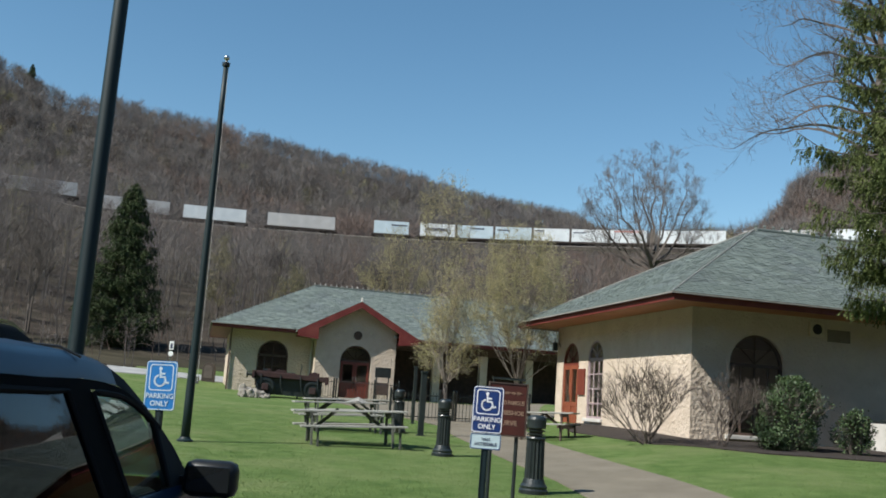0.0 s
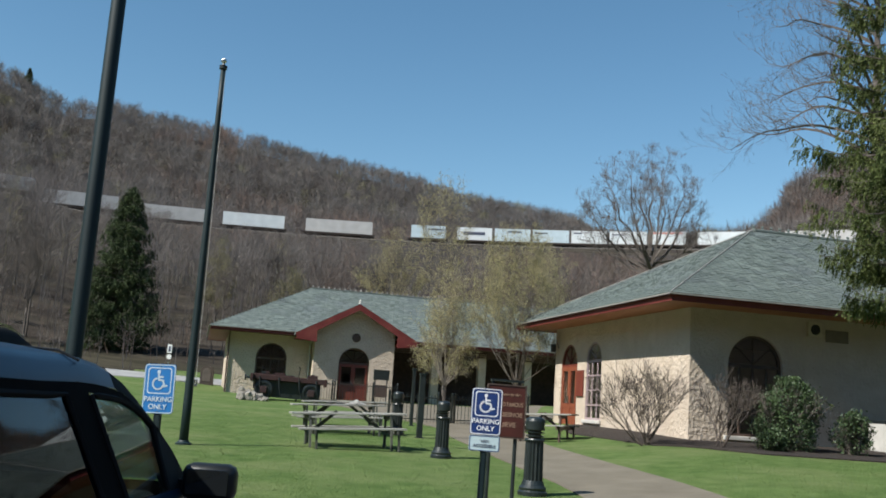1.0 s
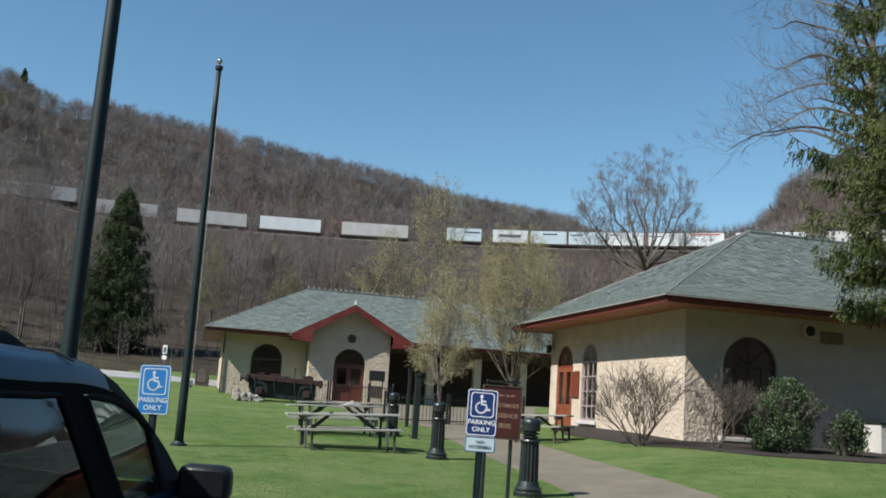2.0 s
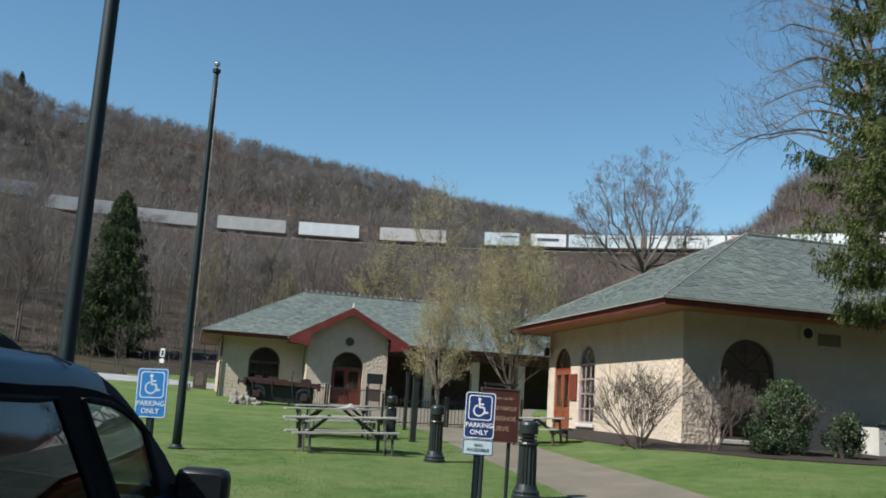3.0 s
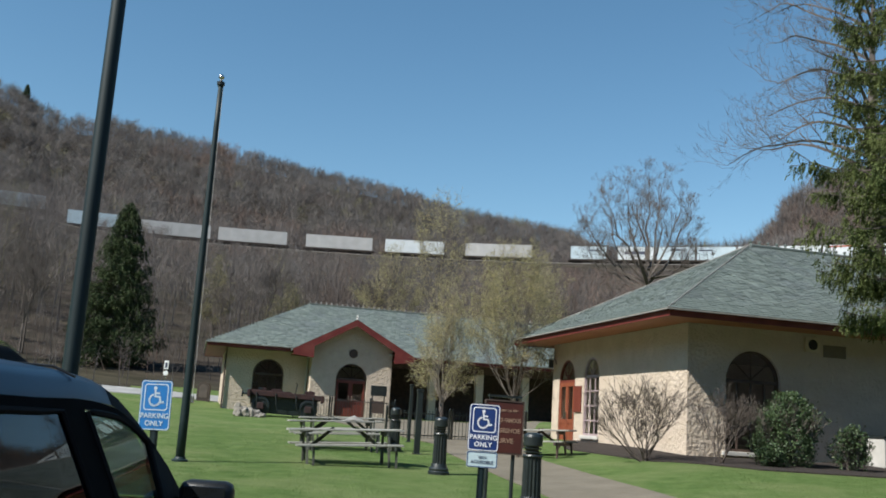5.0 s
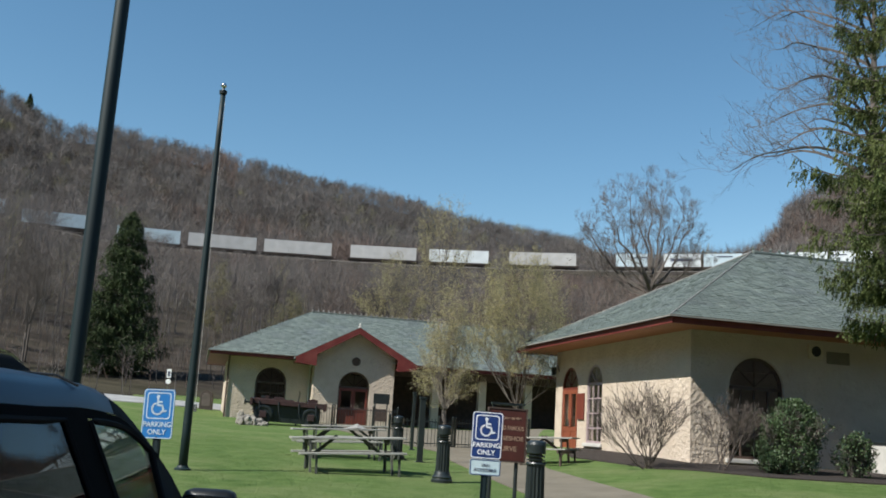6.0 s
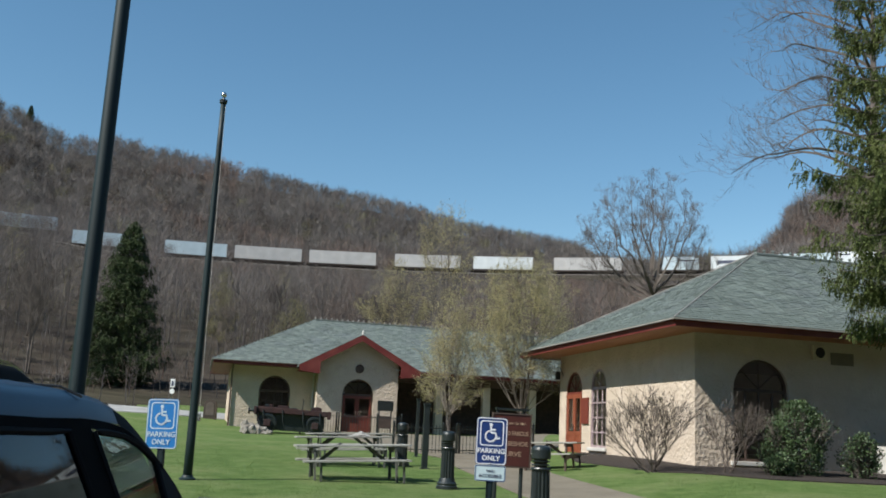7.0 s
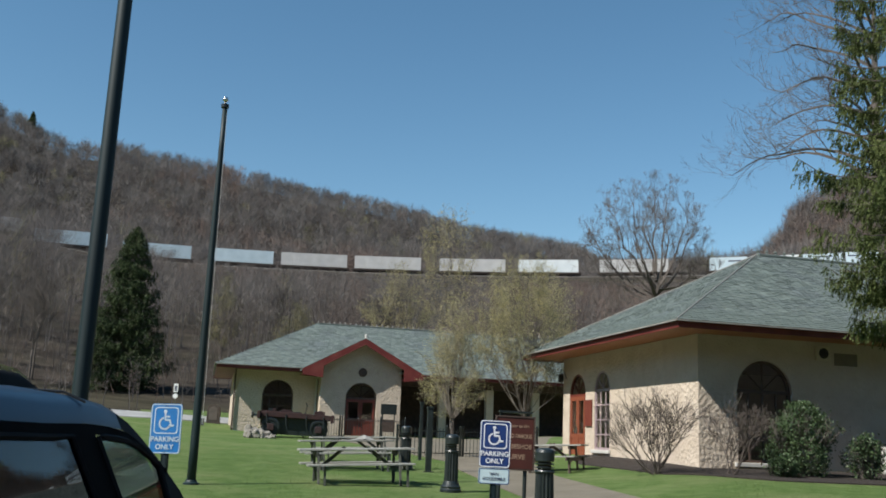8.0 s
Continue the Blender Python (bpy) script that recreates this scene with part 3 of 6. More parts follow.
def museum():
    """The long building behind: hipped roof, a gabled doorway and a dark open arcade."""
    h = empty("museum_building", pose(-11.37, 52.0, 1.45, 0, 0, 14), "long tan stucco building with slate roof and red gable", "building")
    LX, LY, T = 26.0, 9.4, 0.3
    part("wall", slab([(0, -0.8), (4.5, -0.8), (4.5, 3.35), (0, 3.35)], [arch(1.45, 3.13, 0.35, 2.86)], T, on_x(0)), M["stucco"], h)
    part("wall", boxes((0, T, T + 0.002, LY - T - 0.002, -0.8, 3.35)), M["stucco"], h)
    part("wall", boxes((0, LX, LY - T, LY, -0.8, 3.35)), M["stucco"], h)
    part("wall", boxes((LX - T, LX, 0, LY - T - 0.002, -0.8, 3.35)), M["stucco"], h)
    # Arcade's back wall, coloured dark brown for the deep shade of the porch.
    part("wall", boxes((8.9, LX - T - 0.002, 3.0, 3.3, -0.8, 3.35)), M["dark_brown"], h, "wall inside the arcade, dark brown for its shade")
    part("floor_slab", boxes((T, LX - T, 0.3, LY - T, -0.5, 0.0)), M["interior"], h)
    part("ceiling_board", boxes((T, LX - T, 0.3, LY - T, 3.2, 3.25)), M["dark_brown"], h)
    tx = lambda c: Vector((c[0], c[2], c[1]))
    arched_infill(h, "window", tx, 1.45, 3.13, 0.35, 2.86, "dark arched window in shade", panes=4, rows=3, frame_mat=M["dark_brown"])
    part("window_sill", boxes((1.35, 3.23, -0.09, -0.003, 0.23, 0.345), bevel=0.015), M["stucco_smooth"], h)
    # gabled doorway
    G, g0, g1, pk = -1.3, 4.46, 8.88, 6.67
    gy = lambda c: Vector((c[0], G + c[2], c[1]))
    part("gable_wall", slab([(g0, -0.8), (g1, -0.8), (g1, 3.9), (pk, 5.1), (g0, 3.9)], [arch(5.84, 7.55, 0.0, 2.87)], T, gy), M["stucco"], h)
    part("gable_wall", boxes((g0, g0 + T, G + T + 0.002, -0.002, -0.8, 3.3)), M["stucco"], h)
    # Stucco return on the right, its shade put in as dark brown colour.
    part("gable_wall", boxes((g1 - T, g1, G + T + 0.002, 3.0, -0.8, 3.3)), M["dark_brown"], h)
    arched_infill(h, "door", gy, 5.84, 7.55, 0.0, 2.87, "red double door under a dark arched fanlight", door=True, frame_mat=M["dark_brown"], back=0.16)
    bm = bmesh.new()
    lathe(bm, [(0.24, 0), (0.24, 0.04), (0.17, 0.06), (0.15, 0.03)], 18, Matrix.Translation((6.7, G - 0.003, 3.42)) @ Matrix.Rotation(radians(90), 4, "X"))
    part("medallion", bm, M["dark_brown"], h, "dark round medallion")
    # arc of raised letters above the door, too small to read
    for k in range(9):
        an = radians(150 - 15 * k)
        c = Matrix.Translation((6.7 + 1.45 * math.cos(an), G - 0.012, 2.35 + 1.45 * math.sin(an))) @ Matrix.Rotation(-(an - math.pi / 2), 4, "Y")
        bm = bmesh.new()
        box(bm, -0.06, 0.06, -0.008, 0.008, -0.08, 0.08, c)
        part("letter_bar", bm, M["stucco_smooth"], h)
    # gable roof planes
    ge, gz, gp = 3.36, 3.42, 5.25
    for s in (-1, 1):
        a = Vector((pk + s * ge, -1.95, gz))
        b = Vector((pk, -1.95, gp))
        bm = bmesh.new()
        v = [bm.verts.new(p) for p in (a, b, b + Vector((0, 4.6, 0)), a + Vector((0, 2.4, 0)))]
        bm.faces.new(v if s < 0 else v[::-1])
        w = [bm.verts.new(p.co + Vector((0, 0, -0.1))) for p in v]
        bm.faces.new(w[::-1] if s < 0 else w)
        for i in range(4):
            bm.faces.new((v[i], w[i], w[(i + 1) % 4], v[(i + 1) % 4]))
        bmesh.ops.recalc_face_normals(bm, faces=bm.faces[:])
        part("gable_roof", bm, M["slate_one"], h)
        # raking red board, broad at the foot
        side = [(pk + s * ge, gz - 0.02), (pk, gp - 0.02), (pk, gp - 0.36), (pk + s * (ge - 1.15), gz + 0.2), (pk + s * (ge - 1.15), gz - 0.42), (pk + s * (ge - 0.1), gz - 0.3)]
        part("barge_board", slab(side, [], 0.07, lambda c: Vector((c[0], -1.99 + c[2], c[1]))), M["red_trim"], h, "red painted barge board")
        part("soffit", slab([(pk + s * (ge - 1.15), gz - 0.3), (pk + s * (ge - 0.1), gz - 0.26), (pk + s * (ge - 0.1), gz - 0.22), (pk + s * (ge - 1.15), gz - 0.26)], [], 1.85, lambda c: Vector((c[0], -1.91 + c[2], c[1]))), M["red_trim"], h)
    bm = bmesh.new()
    lathe(bm, [(0.08, 0), (0.05, 0.08), (0.07, 0.14), (0.01, 0.24)], 8, Matrix.Translation((pk, -1.9, gp)))
    part("finial", bm, M["white_edge"], h)
    for u, v, m in ((-0.06, -0.06, "dark_brown"), (4.36, -0.1, "white_edge")):
        bm = bmesh.new()
        tube(bm, [(u, v - 0.9, 3.3), (u, v - 0.5, 3.15), (u, v, 3.0), (u, v, -0.5)], [0.05] * 4, 8)
        part("downpipe", bm, M[m], h, "painted metal downpipe")
    part("flood_light", boxes((8.7, 8.86, G - 0.16, G - 0.003, 3.45, 3.55), bevel=0.02), M["white_edge"], h)
    # arcade columns
    for u in (11.6, 14.4, 17.2, 20.0, 22.8):
        part("column", boxes((u - 0.22, u + 0.22, 0.0, 0.44, -0.6, 3.2), bevel=0.02), M["stucco_smooth"], h, "square stucco column")
    part("beam", boxes((8.9, LX - T - 0.002, 0.0, 0.44, 2.9, 3.35)), M["dark_brown"], h, "dark timber beam over the arcade")
    W = 1.2
    x0, x1, y0, y1, z = -W, LX + W, -W, LY + W, 3.48
    run, rise = (y1 - y0) / 2, 3.12
    hip_roof(h, x0, x1, y0, y1, z + 0.02, run, rise, "grey-green weathered slate roof")
    fascia(h, x0, x1, y0, y1, 3.3, 3.48, 0, LX, 0, LY, "soffit_shade")
    rng = random.Random(5)
    sl = math.hypot(run, rise)
    ym = (y0 + y1) / 2
    rows = int(sl / 0.2)
    slates(h, Vector((x0, y0, z + 0.025)), Vector((1, 0, 0)), Vector((0, run, rise)).normalized(), lambda v: (run * v / sl, x1 - x0 - run * v / sl), rows, 0.2, 0.28, rng)
    slates(h, Vector((x0, y1, z + 0.025)), Vector((0, -1, 0)), Vector((run, 0, rise)).normalized(), lambda v: (run * v / sl, y1 - y0 - run * v / sl), rows, 0.2, 0.28, rng)
    cresting(h, x0 + run, x1 - run, ym, z + rise, "drip", 0.7)
    return h


station()
museum()
# ---- railway ----
def on_track(s, lift=0.0):
    """Pose on the curve at arc length s from straight ahead; x runs forward along the line."""
    a = s / TRACK_R
    return pose(TRACK_R * math.sin(a), TRACK_R * math.cos(a), track_z(math.degrees(a)) + lift, 0, 0, -math.degrees(a)) @ pose(0, 0, 0, 0, -1.03)


def railway():
    base = empty("railway_track", Matrix(), "railway track on a ballast bed along the hillside", "railway track", kind="structure")
    def strip(name, prof, material):
        verts, faces = [], []
        n = len(prof)
        angles = np.arange(-45, 46, 0.5)
        for az in angles:
            for dr, dz in prof:
                r = TRACK_R + dr
                verts.append((r * math.sin(radians(az)), r * math.cos(radians(az)), track_z(az) + dz))
        for i in range(len(angles) - 1):
            for k in range(n - 1):
                v = i * n + k
                faces.append((v, v + n, v + n + 1, v + 1))
        raw(name, verts, faces, material, base)
    strip("ballast_bed", [(-4.0, -1.3), (-2.2, -0.3), (7, -0.3), (8.5, -1.6)], M["ballast"])
    for dr in (-0.72, 0.72, 3.5, 4.94):
        strip("rail", [(dr - 0.05, -0.3), (dr - 0.05, -0.12), (dr + 0.05, -0.12), (dr + 0.05, -0.3)], M["rail_dark"])


def freight_car(length, material, logo=None, short=False):
    """A flat car with a trailer or container box, origin at the box's rear end on the rails, x forward."""
    m = on_track(0)
    look_of = {"box_white": "white", "box_grey": "dull grey-white", "box_blue": "pale blue-white"}[material]
    car = empty("freight_car", m, f"{look_of} {'short trailer' if short else 'long container'} on a dark rail flat car", "rail car", "cars of the freight train")
    # plan of the corrugated side walls
    n = int(length / 0.5)
    edge = []
    for k in range(n):
        a, b = k * length / n, (k + 1) * length / n
        w = b - a
        edge += [(a, -1.25), (a + 0.55 * w, -1.25), (a + 0.65 * w, -1.238), (a + 0.9 * w, -1.238)]
    edge.append((length, -1.25))
    plan = edge + [(x, -y) for x, y in edge[::-1]]
    ribs = slab(plan, [], 3.0, lambda c: Vector((c[0], c[1], 0.95 + c[2])))
    part("container", ribs, M[material], car, f"{look_of} ribbed box")
    part("deck", boxes((-0.6, length + 0.6, -1.2, 1.2, 0.55, 0.9), (-0.2, length + 0.2, -0.3, 0.3, 0.3, 0.55)), M["rail_dark"], car, "dark steel flat car deck")
    for cx in (1.3, length - 1.3):
        b = part("bogie", boxes((cx - 1.0, cx + 1.0, -0.95, -0.8, 0.18, 0.5), (cx - 1.0, cx + 1.0, 0.8, 0.95, 0.18, 0.5), (cx - 0.2, cx + 0.2, -0.8, 0.8, 0.25, 0.5)), M["rail_dark"], car)
        for wx in (-0.75, 0.75):
            bm = bmesh.new()
            lathe(bm, [(0.42, -0.78), (0.42, -0.66), (0.08, -0.66), (0.08, 0.66), (0.42, 0.66), (0.42, 0.78)], 12, Matrix.Translation((cx + wx, 0, 0.3)) @ Matrix.Rotation(radians(90), 4, "X"))
            part("wheelset", bm, M["rail_dark"], b)
    if logo:
        a, b, z0, z1, lm = logo
        part("logo_bar", boxes((a * length, b * length, -1.31, -1.303, z0, z1)), M[lm], car)
    return car


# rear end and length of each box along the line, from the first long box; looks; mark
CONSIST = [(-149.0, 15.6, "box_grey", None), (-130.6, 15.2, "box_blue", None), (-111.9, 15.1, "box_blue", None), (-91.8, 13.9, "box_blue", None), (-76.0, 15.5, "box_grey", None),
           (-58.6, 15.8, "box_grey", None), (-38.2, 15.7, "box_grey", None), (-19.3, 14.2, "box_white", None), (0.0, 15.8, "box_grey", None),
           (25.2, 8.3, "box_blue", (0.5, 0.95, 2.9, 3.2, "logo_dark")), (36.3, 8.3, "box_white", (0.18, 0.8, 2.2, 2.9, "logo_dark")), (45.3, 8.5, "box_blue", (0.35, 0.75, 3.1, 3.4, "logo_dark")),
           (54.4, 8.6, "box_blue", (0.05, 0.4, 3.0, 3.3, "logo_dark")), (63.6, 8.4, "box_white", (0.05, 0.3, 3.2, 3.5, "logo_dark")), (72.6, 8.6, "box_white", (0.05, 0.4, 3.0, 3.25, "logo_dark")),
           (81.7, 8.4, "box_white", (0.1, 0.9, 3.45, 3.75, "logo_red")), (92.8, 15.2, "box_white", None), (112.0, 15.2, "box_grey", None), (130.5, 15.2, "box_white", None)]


def train_place(t):
    return -43.0 + 9.4 * t + 0.055 * t * t


railway()
TRAIN = []
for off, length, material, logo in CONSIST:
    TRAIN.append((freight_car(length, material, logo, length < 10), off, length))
# ---- things on the lawn ----
def pole(name, x, y, height, r0, r1, label, ball=False, band=None):
    z = ground(x, y)
    h = empty(name, pose(x, y, z), label, "flagpole" if ball else "lamp post")
    bm = bmesh.new()
    lathe(bm, [(r0 + (r1 - r0) * k / 8, -0.2 + (height + 0.2) * k / 8) for k in range(9)], 20)
    part("shaft", bm, M["green_pole"], h, smooth=True)
    bm = bmesh.new()
    lathe(bm, [(r0 + 0.07, -0.05), (r0 + 0.07, 0.03), (r0 + 0.03, 0.05), (r0 + 0.012, 0.09)], 20)
    part("base_collar", bm, M["green_pole"], h)
    if band:
        bm = bmesh.new()
        lathe(bm, [(r0 * 0.945, band), (r0 * 0.97 + 0.001, band + 0.02), (r0 * 0.945, band + 0.04)], 20)
        part("joint_band", bm, M["green_pole"], h)
    if ball:
        bm = bmesh.new()
        lathe(bm, [(r1 + 0.005, height - 0.08), (r1 + 0.03, height - 0.07), (r1 + 0.035, height), (0.03, height + 0.02), (0.02, height + 0.06)], 16)
        part("truck", bm, M["black_iron"], h)
        bm = bmesh.new()
        bmesh.ops.create_uvsphere(bm, u_segments=16, v_segments=10, radius=0.062, matrix=Matrix.Translation((0, 0, height + 0.12)))
        part("ball", bm, M["aluminium"], h, "bright metal ball finial", smooth=True)
        bm = bmesh.new()
        tube(bm, [(r0 + 0.03, -0.02, 1.2), (r0 + 0.012, -0.03, height * 0.5), (r1 + 0.012, -0.02, height - 0.1)], [0.004, 0.004, 0.004], 5)
        part("halyard", bm, M["white_edge"], h)
        part("cleat", boxes((r0 - 0.02, r0 + 0.06, -0.02, 0.02, 1.15, 1.3), bevel=0.005), M["aluminium"], h)
    return h


pole("flagpole", -4.97, 19.4, 7.93, 0.092, 0.05, "dark green flagpole with a bright ball on top", True, 0.9)
pole("lamp_post", -3.61, 9.5, 8.5, 0.083, 0.07, "thick dark green round pole at the parking lot")


def text(parent, words, x, z, size, material, y=-0.012, name="lettering", bold=0.0):
    cu = bpy.data.curves.new(name, "FONT")
    cu.body, cu.size, cu.align_x, cu.align_y, cu.extrude, cu.offset = words, size, "CENTER", "CENTER", 0.0012, bold
    tmp = bpy.data.objects.new("tmp", cu)
    scene.collection.objects.link(tmp)
    me = bpy.data.meshes.new_from_object(tmp.evaluated_get(bpy.context.evaluated_depsgraph_get()))
    bpy.data.objects.remove(tmp)
    me.transform(Matrix.Translation((x, y, z)) @ Matrix.Rotation(radians(90), 4, "X"))
    me.materials.clear()
    me.materials.append(material)
    ob = new(name, me)
    ob.parent = parent
    return ob


def rounded(w, h, r, cx=0.0, cz=0.0, n=5):
    pts = []
    for sx, sz, a0 in ((1, -1, -90), (1, 1, 0), (-1, 1, 90), (-1, -1, 180)):
        for k in range(n + 1):
            a = radians(a0 + 90 * k / n)
            pts.append((cx + sx * (w / 2 - r) + r * math.cos(a), cz + sz * (h / 2 - r) + r * math.sin(a)))
    return pts


def parking_sign(x, y, lean, turn, top, blue, small, mark="white_paint"):
    z = ground(x, y)
    h = empty("parking_sign", pose(x, y, z, 0, lean, turn), "blue accessible parking sign on a dark green post", "parking sign", "accessible parking signs")
    t = top - z
    flat = lambda d: (lambda c: Vector((c[0], d + c[2], c[1])))
    part("post", boxes((-0.032, -0.012, 0.0, 0.035, -0.3, t - 0.02), (0.012, 0.032, 0.0, 0.035, -0.3, t - 0.02), (-0.032, 0.032, 0.0, 0.008, -0.3, t - 0.02)), M["green_pole"], h, "dark green channel post")
    cz = t - 0.229
    plate = part("sign_plate", slab(rounded(0.305, 0.457, 0.03, 0, cz), [], 0.004, flat(-0.008)), M[blue], h)
    edge = part("border", slab(rounded(0.298, 0.450, 0.028, 0, cz), [rounded(0.282, 0.434, 0.024, 0, cz)], 0.0015, flat(-0.0105)), M[mark], plate)
    part("border", slab(rounded(0.235, 0.245, 0.03, 0, cz + 0.075), [rounded(0.215, 0.225, 0.025, 0, cz + 0.075)], 0.0015, flat(-0.0105)), M[mark], plate)
    # wheelchair mark
    bm = bmesh.new()
    o = cz + 0.075
    lathe(bm, [(0.017, 0), (0.017, 0.0015)], 14, Matrix.Translation((-0.012, -0.009, o + 0.082)) @ Matrix.Rotation(radians(90), 4, "X"))
    def stroke(pts, w=0.0085):
        for (a, b), (c, d) in zip(pts, pts[1:]):
            L = math.hypot(c - a, d - b)
            m = Matrix.Translation(((a + c) / 2, -0.0098, o + (b + d) / 2)) @ Matrix.Rotation(-math.atan2(d - b, c - a), 4, "Y")
            box(bm, -L / 2 - w * 0.6, L / 2 + w * 0.6, -0.0008, 0.0008, -w, w, m)
    stroke([(-0.012, 0.06), (-0.008, 0.005), (0.035, 0.003), (0.05, -0.05), (0.075, -0.045)])
    stroke([(-0.01, 0.035), (0.03, 0.035)])
    stroke([(-0.012 + 0.052 * math.cos(radians(a)), -0.028 + 0.052 * math.sin(radians(a))) for a in range(110, 345, 18)])
    part("wheelchair_symbol", bm, M[mark], plate)
    text(plate, "PARKING", 0, cz - 0.098, 0.066, M[mark], bold=0.0012)
    text(plate, "ONLY", 0, cz - 0.168, 0.066, M[mark], bold=0.0012)
    for bz in (cz + 0.205, cz - 0.212):
        bm = bmesh.new()
        lathe(bm, [(0.008, 0), (0.006, 0.006)], 8, Matrix.Translation((0, -0.0085, bz)) @ Matrix.Rotation(radians(90), 4, "X"))
        part("bolt", bm, M["aluminium"], plate)
    if small:
        c2 = cz - 0.229 - 0.083
        p2 = part("lower_plate", slab(rounded(0.305, 0.155, 0.02, 0, c2), [], 0.004, flat(-0.008)), M["plate_pale"], h, "small pale blue-white plate under the sign")
        part("border", slab(rounded(0.298, 0.148, 0.018, 0, c2), [rounded(0.284, 0.134, 0.014, 0, c2)], 0.0015, flat(-0.0105)), M["sign_blue"], p2)
        text(p2, "VAN", 0, c2 + 0.022, 0.042, M["logo_dark"])
        text(p2, "ACCESSIBLE", 0, c2 - 0.024, 0.042, M["logo_dark"])
    return h


parking_sign(0.495, 9.6, 0.8, 2, 1.66, "sign_blue", True)
parking_sign(-2.555, 9.0, -1.2, -8, 1.675, "sign_pale_blue", False, "white_glare")


def welcome_sign():
    x, y = 0.835, 11.5
    z = ground(x, y)
    h = empty("welcome_sign", pose(x, y, z, 0, 0.6, 8), "brown welcome sign with pale lettering on dark posts", "sign")
    t = 1.745 - z
    for u in (-0.17, 0.14):
        bm = bmesh.new()
        tube(bm, [(u, 0.03, -0.3), (u, 0.03, t - 0.05)], [0.024, 0.024], 10)
        part("post", bm, M["black_iron"], h)
    b = part("board", boxes((-0.225, 0.225, -0.012, 0.012, t - 0.6, t), bevel=0.006), M["sign_brown"], h, "dark brown sign board")
    f = bmesh.new()
    for q in ((-0.24, 0.24, -0.02, 0.02, t, t + 0.016), (-0.24, 0.24, -0.02, 0.02, t - 0.616, t - 0.6), (-0.24, -0.226, -0.02, 0.02, t - 0.6, t), (0.226, 0.24, -0.02, 0.02, t - 0.6, t)):
        box(f, *q)
    part("frame", f, M["dark_brown"], b)
    for words, dz, s in (("Welcome to the", 0.1, 0.05), ("WORLD FAMOUS", 0.22, 0.068), ("HORSESHOE", 0.34, 0.072), ("CURVE", 0.46, 0.08)):
        o = text(b, words, 0.0, t - dz, s, M["sign_letter"], -0.0145, bold=0.0016)
        w = max(abs(v.co.x) for v in o.data.vertices)
        if w > 0.205:
            o.data.transform(Matrix.Diagonal((0.205 / w, 1, 1, 1)))
    part("cap", boxes((-0.2, 0.2, -0.03, 0.05, t + 0.05, t + 0.075), (-0.19, -0.16, 0, 0.03, t, t + 0.05), (0.13, 0.16, 0, 0.03, t, t + 0.05)), M["black_iron"], h, "dark top rail")


welcome_sign()


def bollard(x, y):
    h = empty("bollard_light", pose(x, y, ground(x, y)), "fluted dark green cast-iron bollard light", "bollard", "bollards along the path")
    bm = bmesh.new()
    lathe(bm, [(0.225, -0.1), (0.225, 0.05), (0.2, 0.075), (0.21, 0.11), (0.175, 0.15), (0.155, 0.22)], 24)
    part("base", bm, M["black_iron"], h)
    bm = bmesh.new()
    n = 16
    ring = []
    for zz, s in ((0.2, 1.0), (0.8, 0.93)):
        ring.append([bm.verts.new(((0.148 if k % 2 else 0.128) * s * math.cos(math.pi * k / n), (0.148 if k % 2 else 0.128) * s * math.sin(math.pi * k / n), zz)) for k in range(2 * n)])
    for k in range(2 * n):
        bm.faces.new((ring[0][k], ring[0][(k + 1) % (2 * n)], ring[1][(k + 1) % (2 * n)], ring[1][k]))
    part("fluted_shaft", bm, M["black_iron"], h)
    bm = bmesh.new()
    lathe(bm, [(0.15, 0.8), (0.155, 0.82), (0.145, 0.84)], 24)
    part("ring", bm, M["black_iron"], h)
    bm = bmesh.new()
    lathe(bm, [(0.095, 0.83), (0.095, 1.0)], 16)
    part("lens", bm, M["interior"], h, "dull lens between dark louvre rings")
    for zz in (0.865, 0.92):
        bm = bmesh.new()
        lathe(bm, [(0.14, zz), (0.145, zz + 0.012), (0.1, zz + 0.03)], 24)
        part("louvre_ring", bm, M["black_iron"], h)
    bm = bmesh.new()
    lathe(bm, [(0.142, 0.965), (0.148, 0.98), (0.148, 1.1), (0.135, 1.14), (0.08, 1.165), (0.0, 1.17)], 24)
    part("cap", bm, M["black_iron"], h)
    return h


b0 = bollard(0.19, 20.15)
for x, y in ((1.55, 14.75), (-1.02, 26.7)):
    copy_thing(b0, pose(x, y, ground(x, y)))


def gate_post(x, y, height, w):
    h = empty("gate_post", pose(x, y, ground(x, y), 0, 0, 10), "square dark iron gate post with a flat cap", "post", "dark posts by the path")
    part("shaft", boxes((-w / 2, w / 2, -w / 2, w / 2, -0.2, height), bevel=0.01), M["black_iron"], h)
    part("cap", boxes((-w / 2 - 0.02, w / 2 + 0.02, -w / 2 - 0.02, w / 2 + 0.02, height, height + 0.05), bevel=0.012), M["black_iron"], h)
    part("foot_plate", boxes((-w / 2 - 0.05, w / 2 + 0.05, -w / 2 - 0.05, w / 2 + 0.05, -0.1, 0.02), bevel=0.004), M["black_iron"], h)


gate_post(-0.375, 25.9, 1.66, 0.15)
gate_post(-0.74, 31.5, 1.8, 0.1)


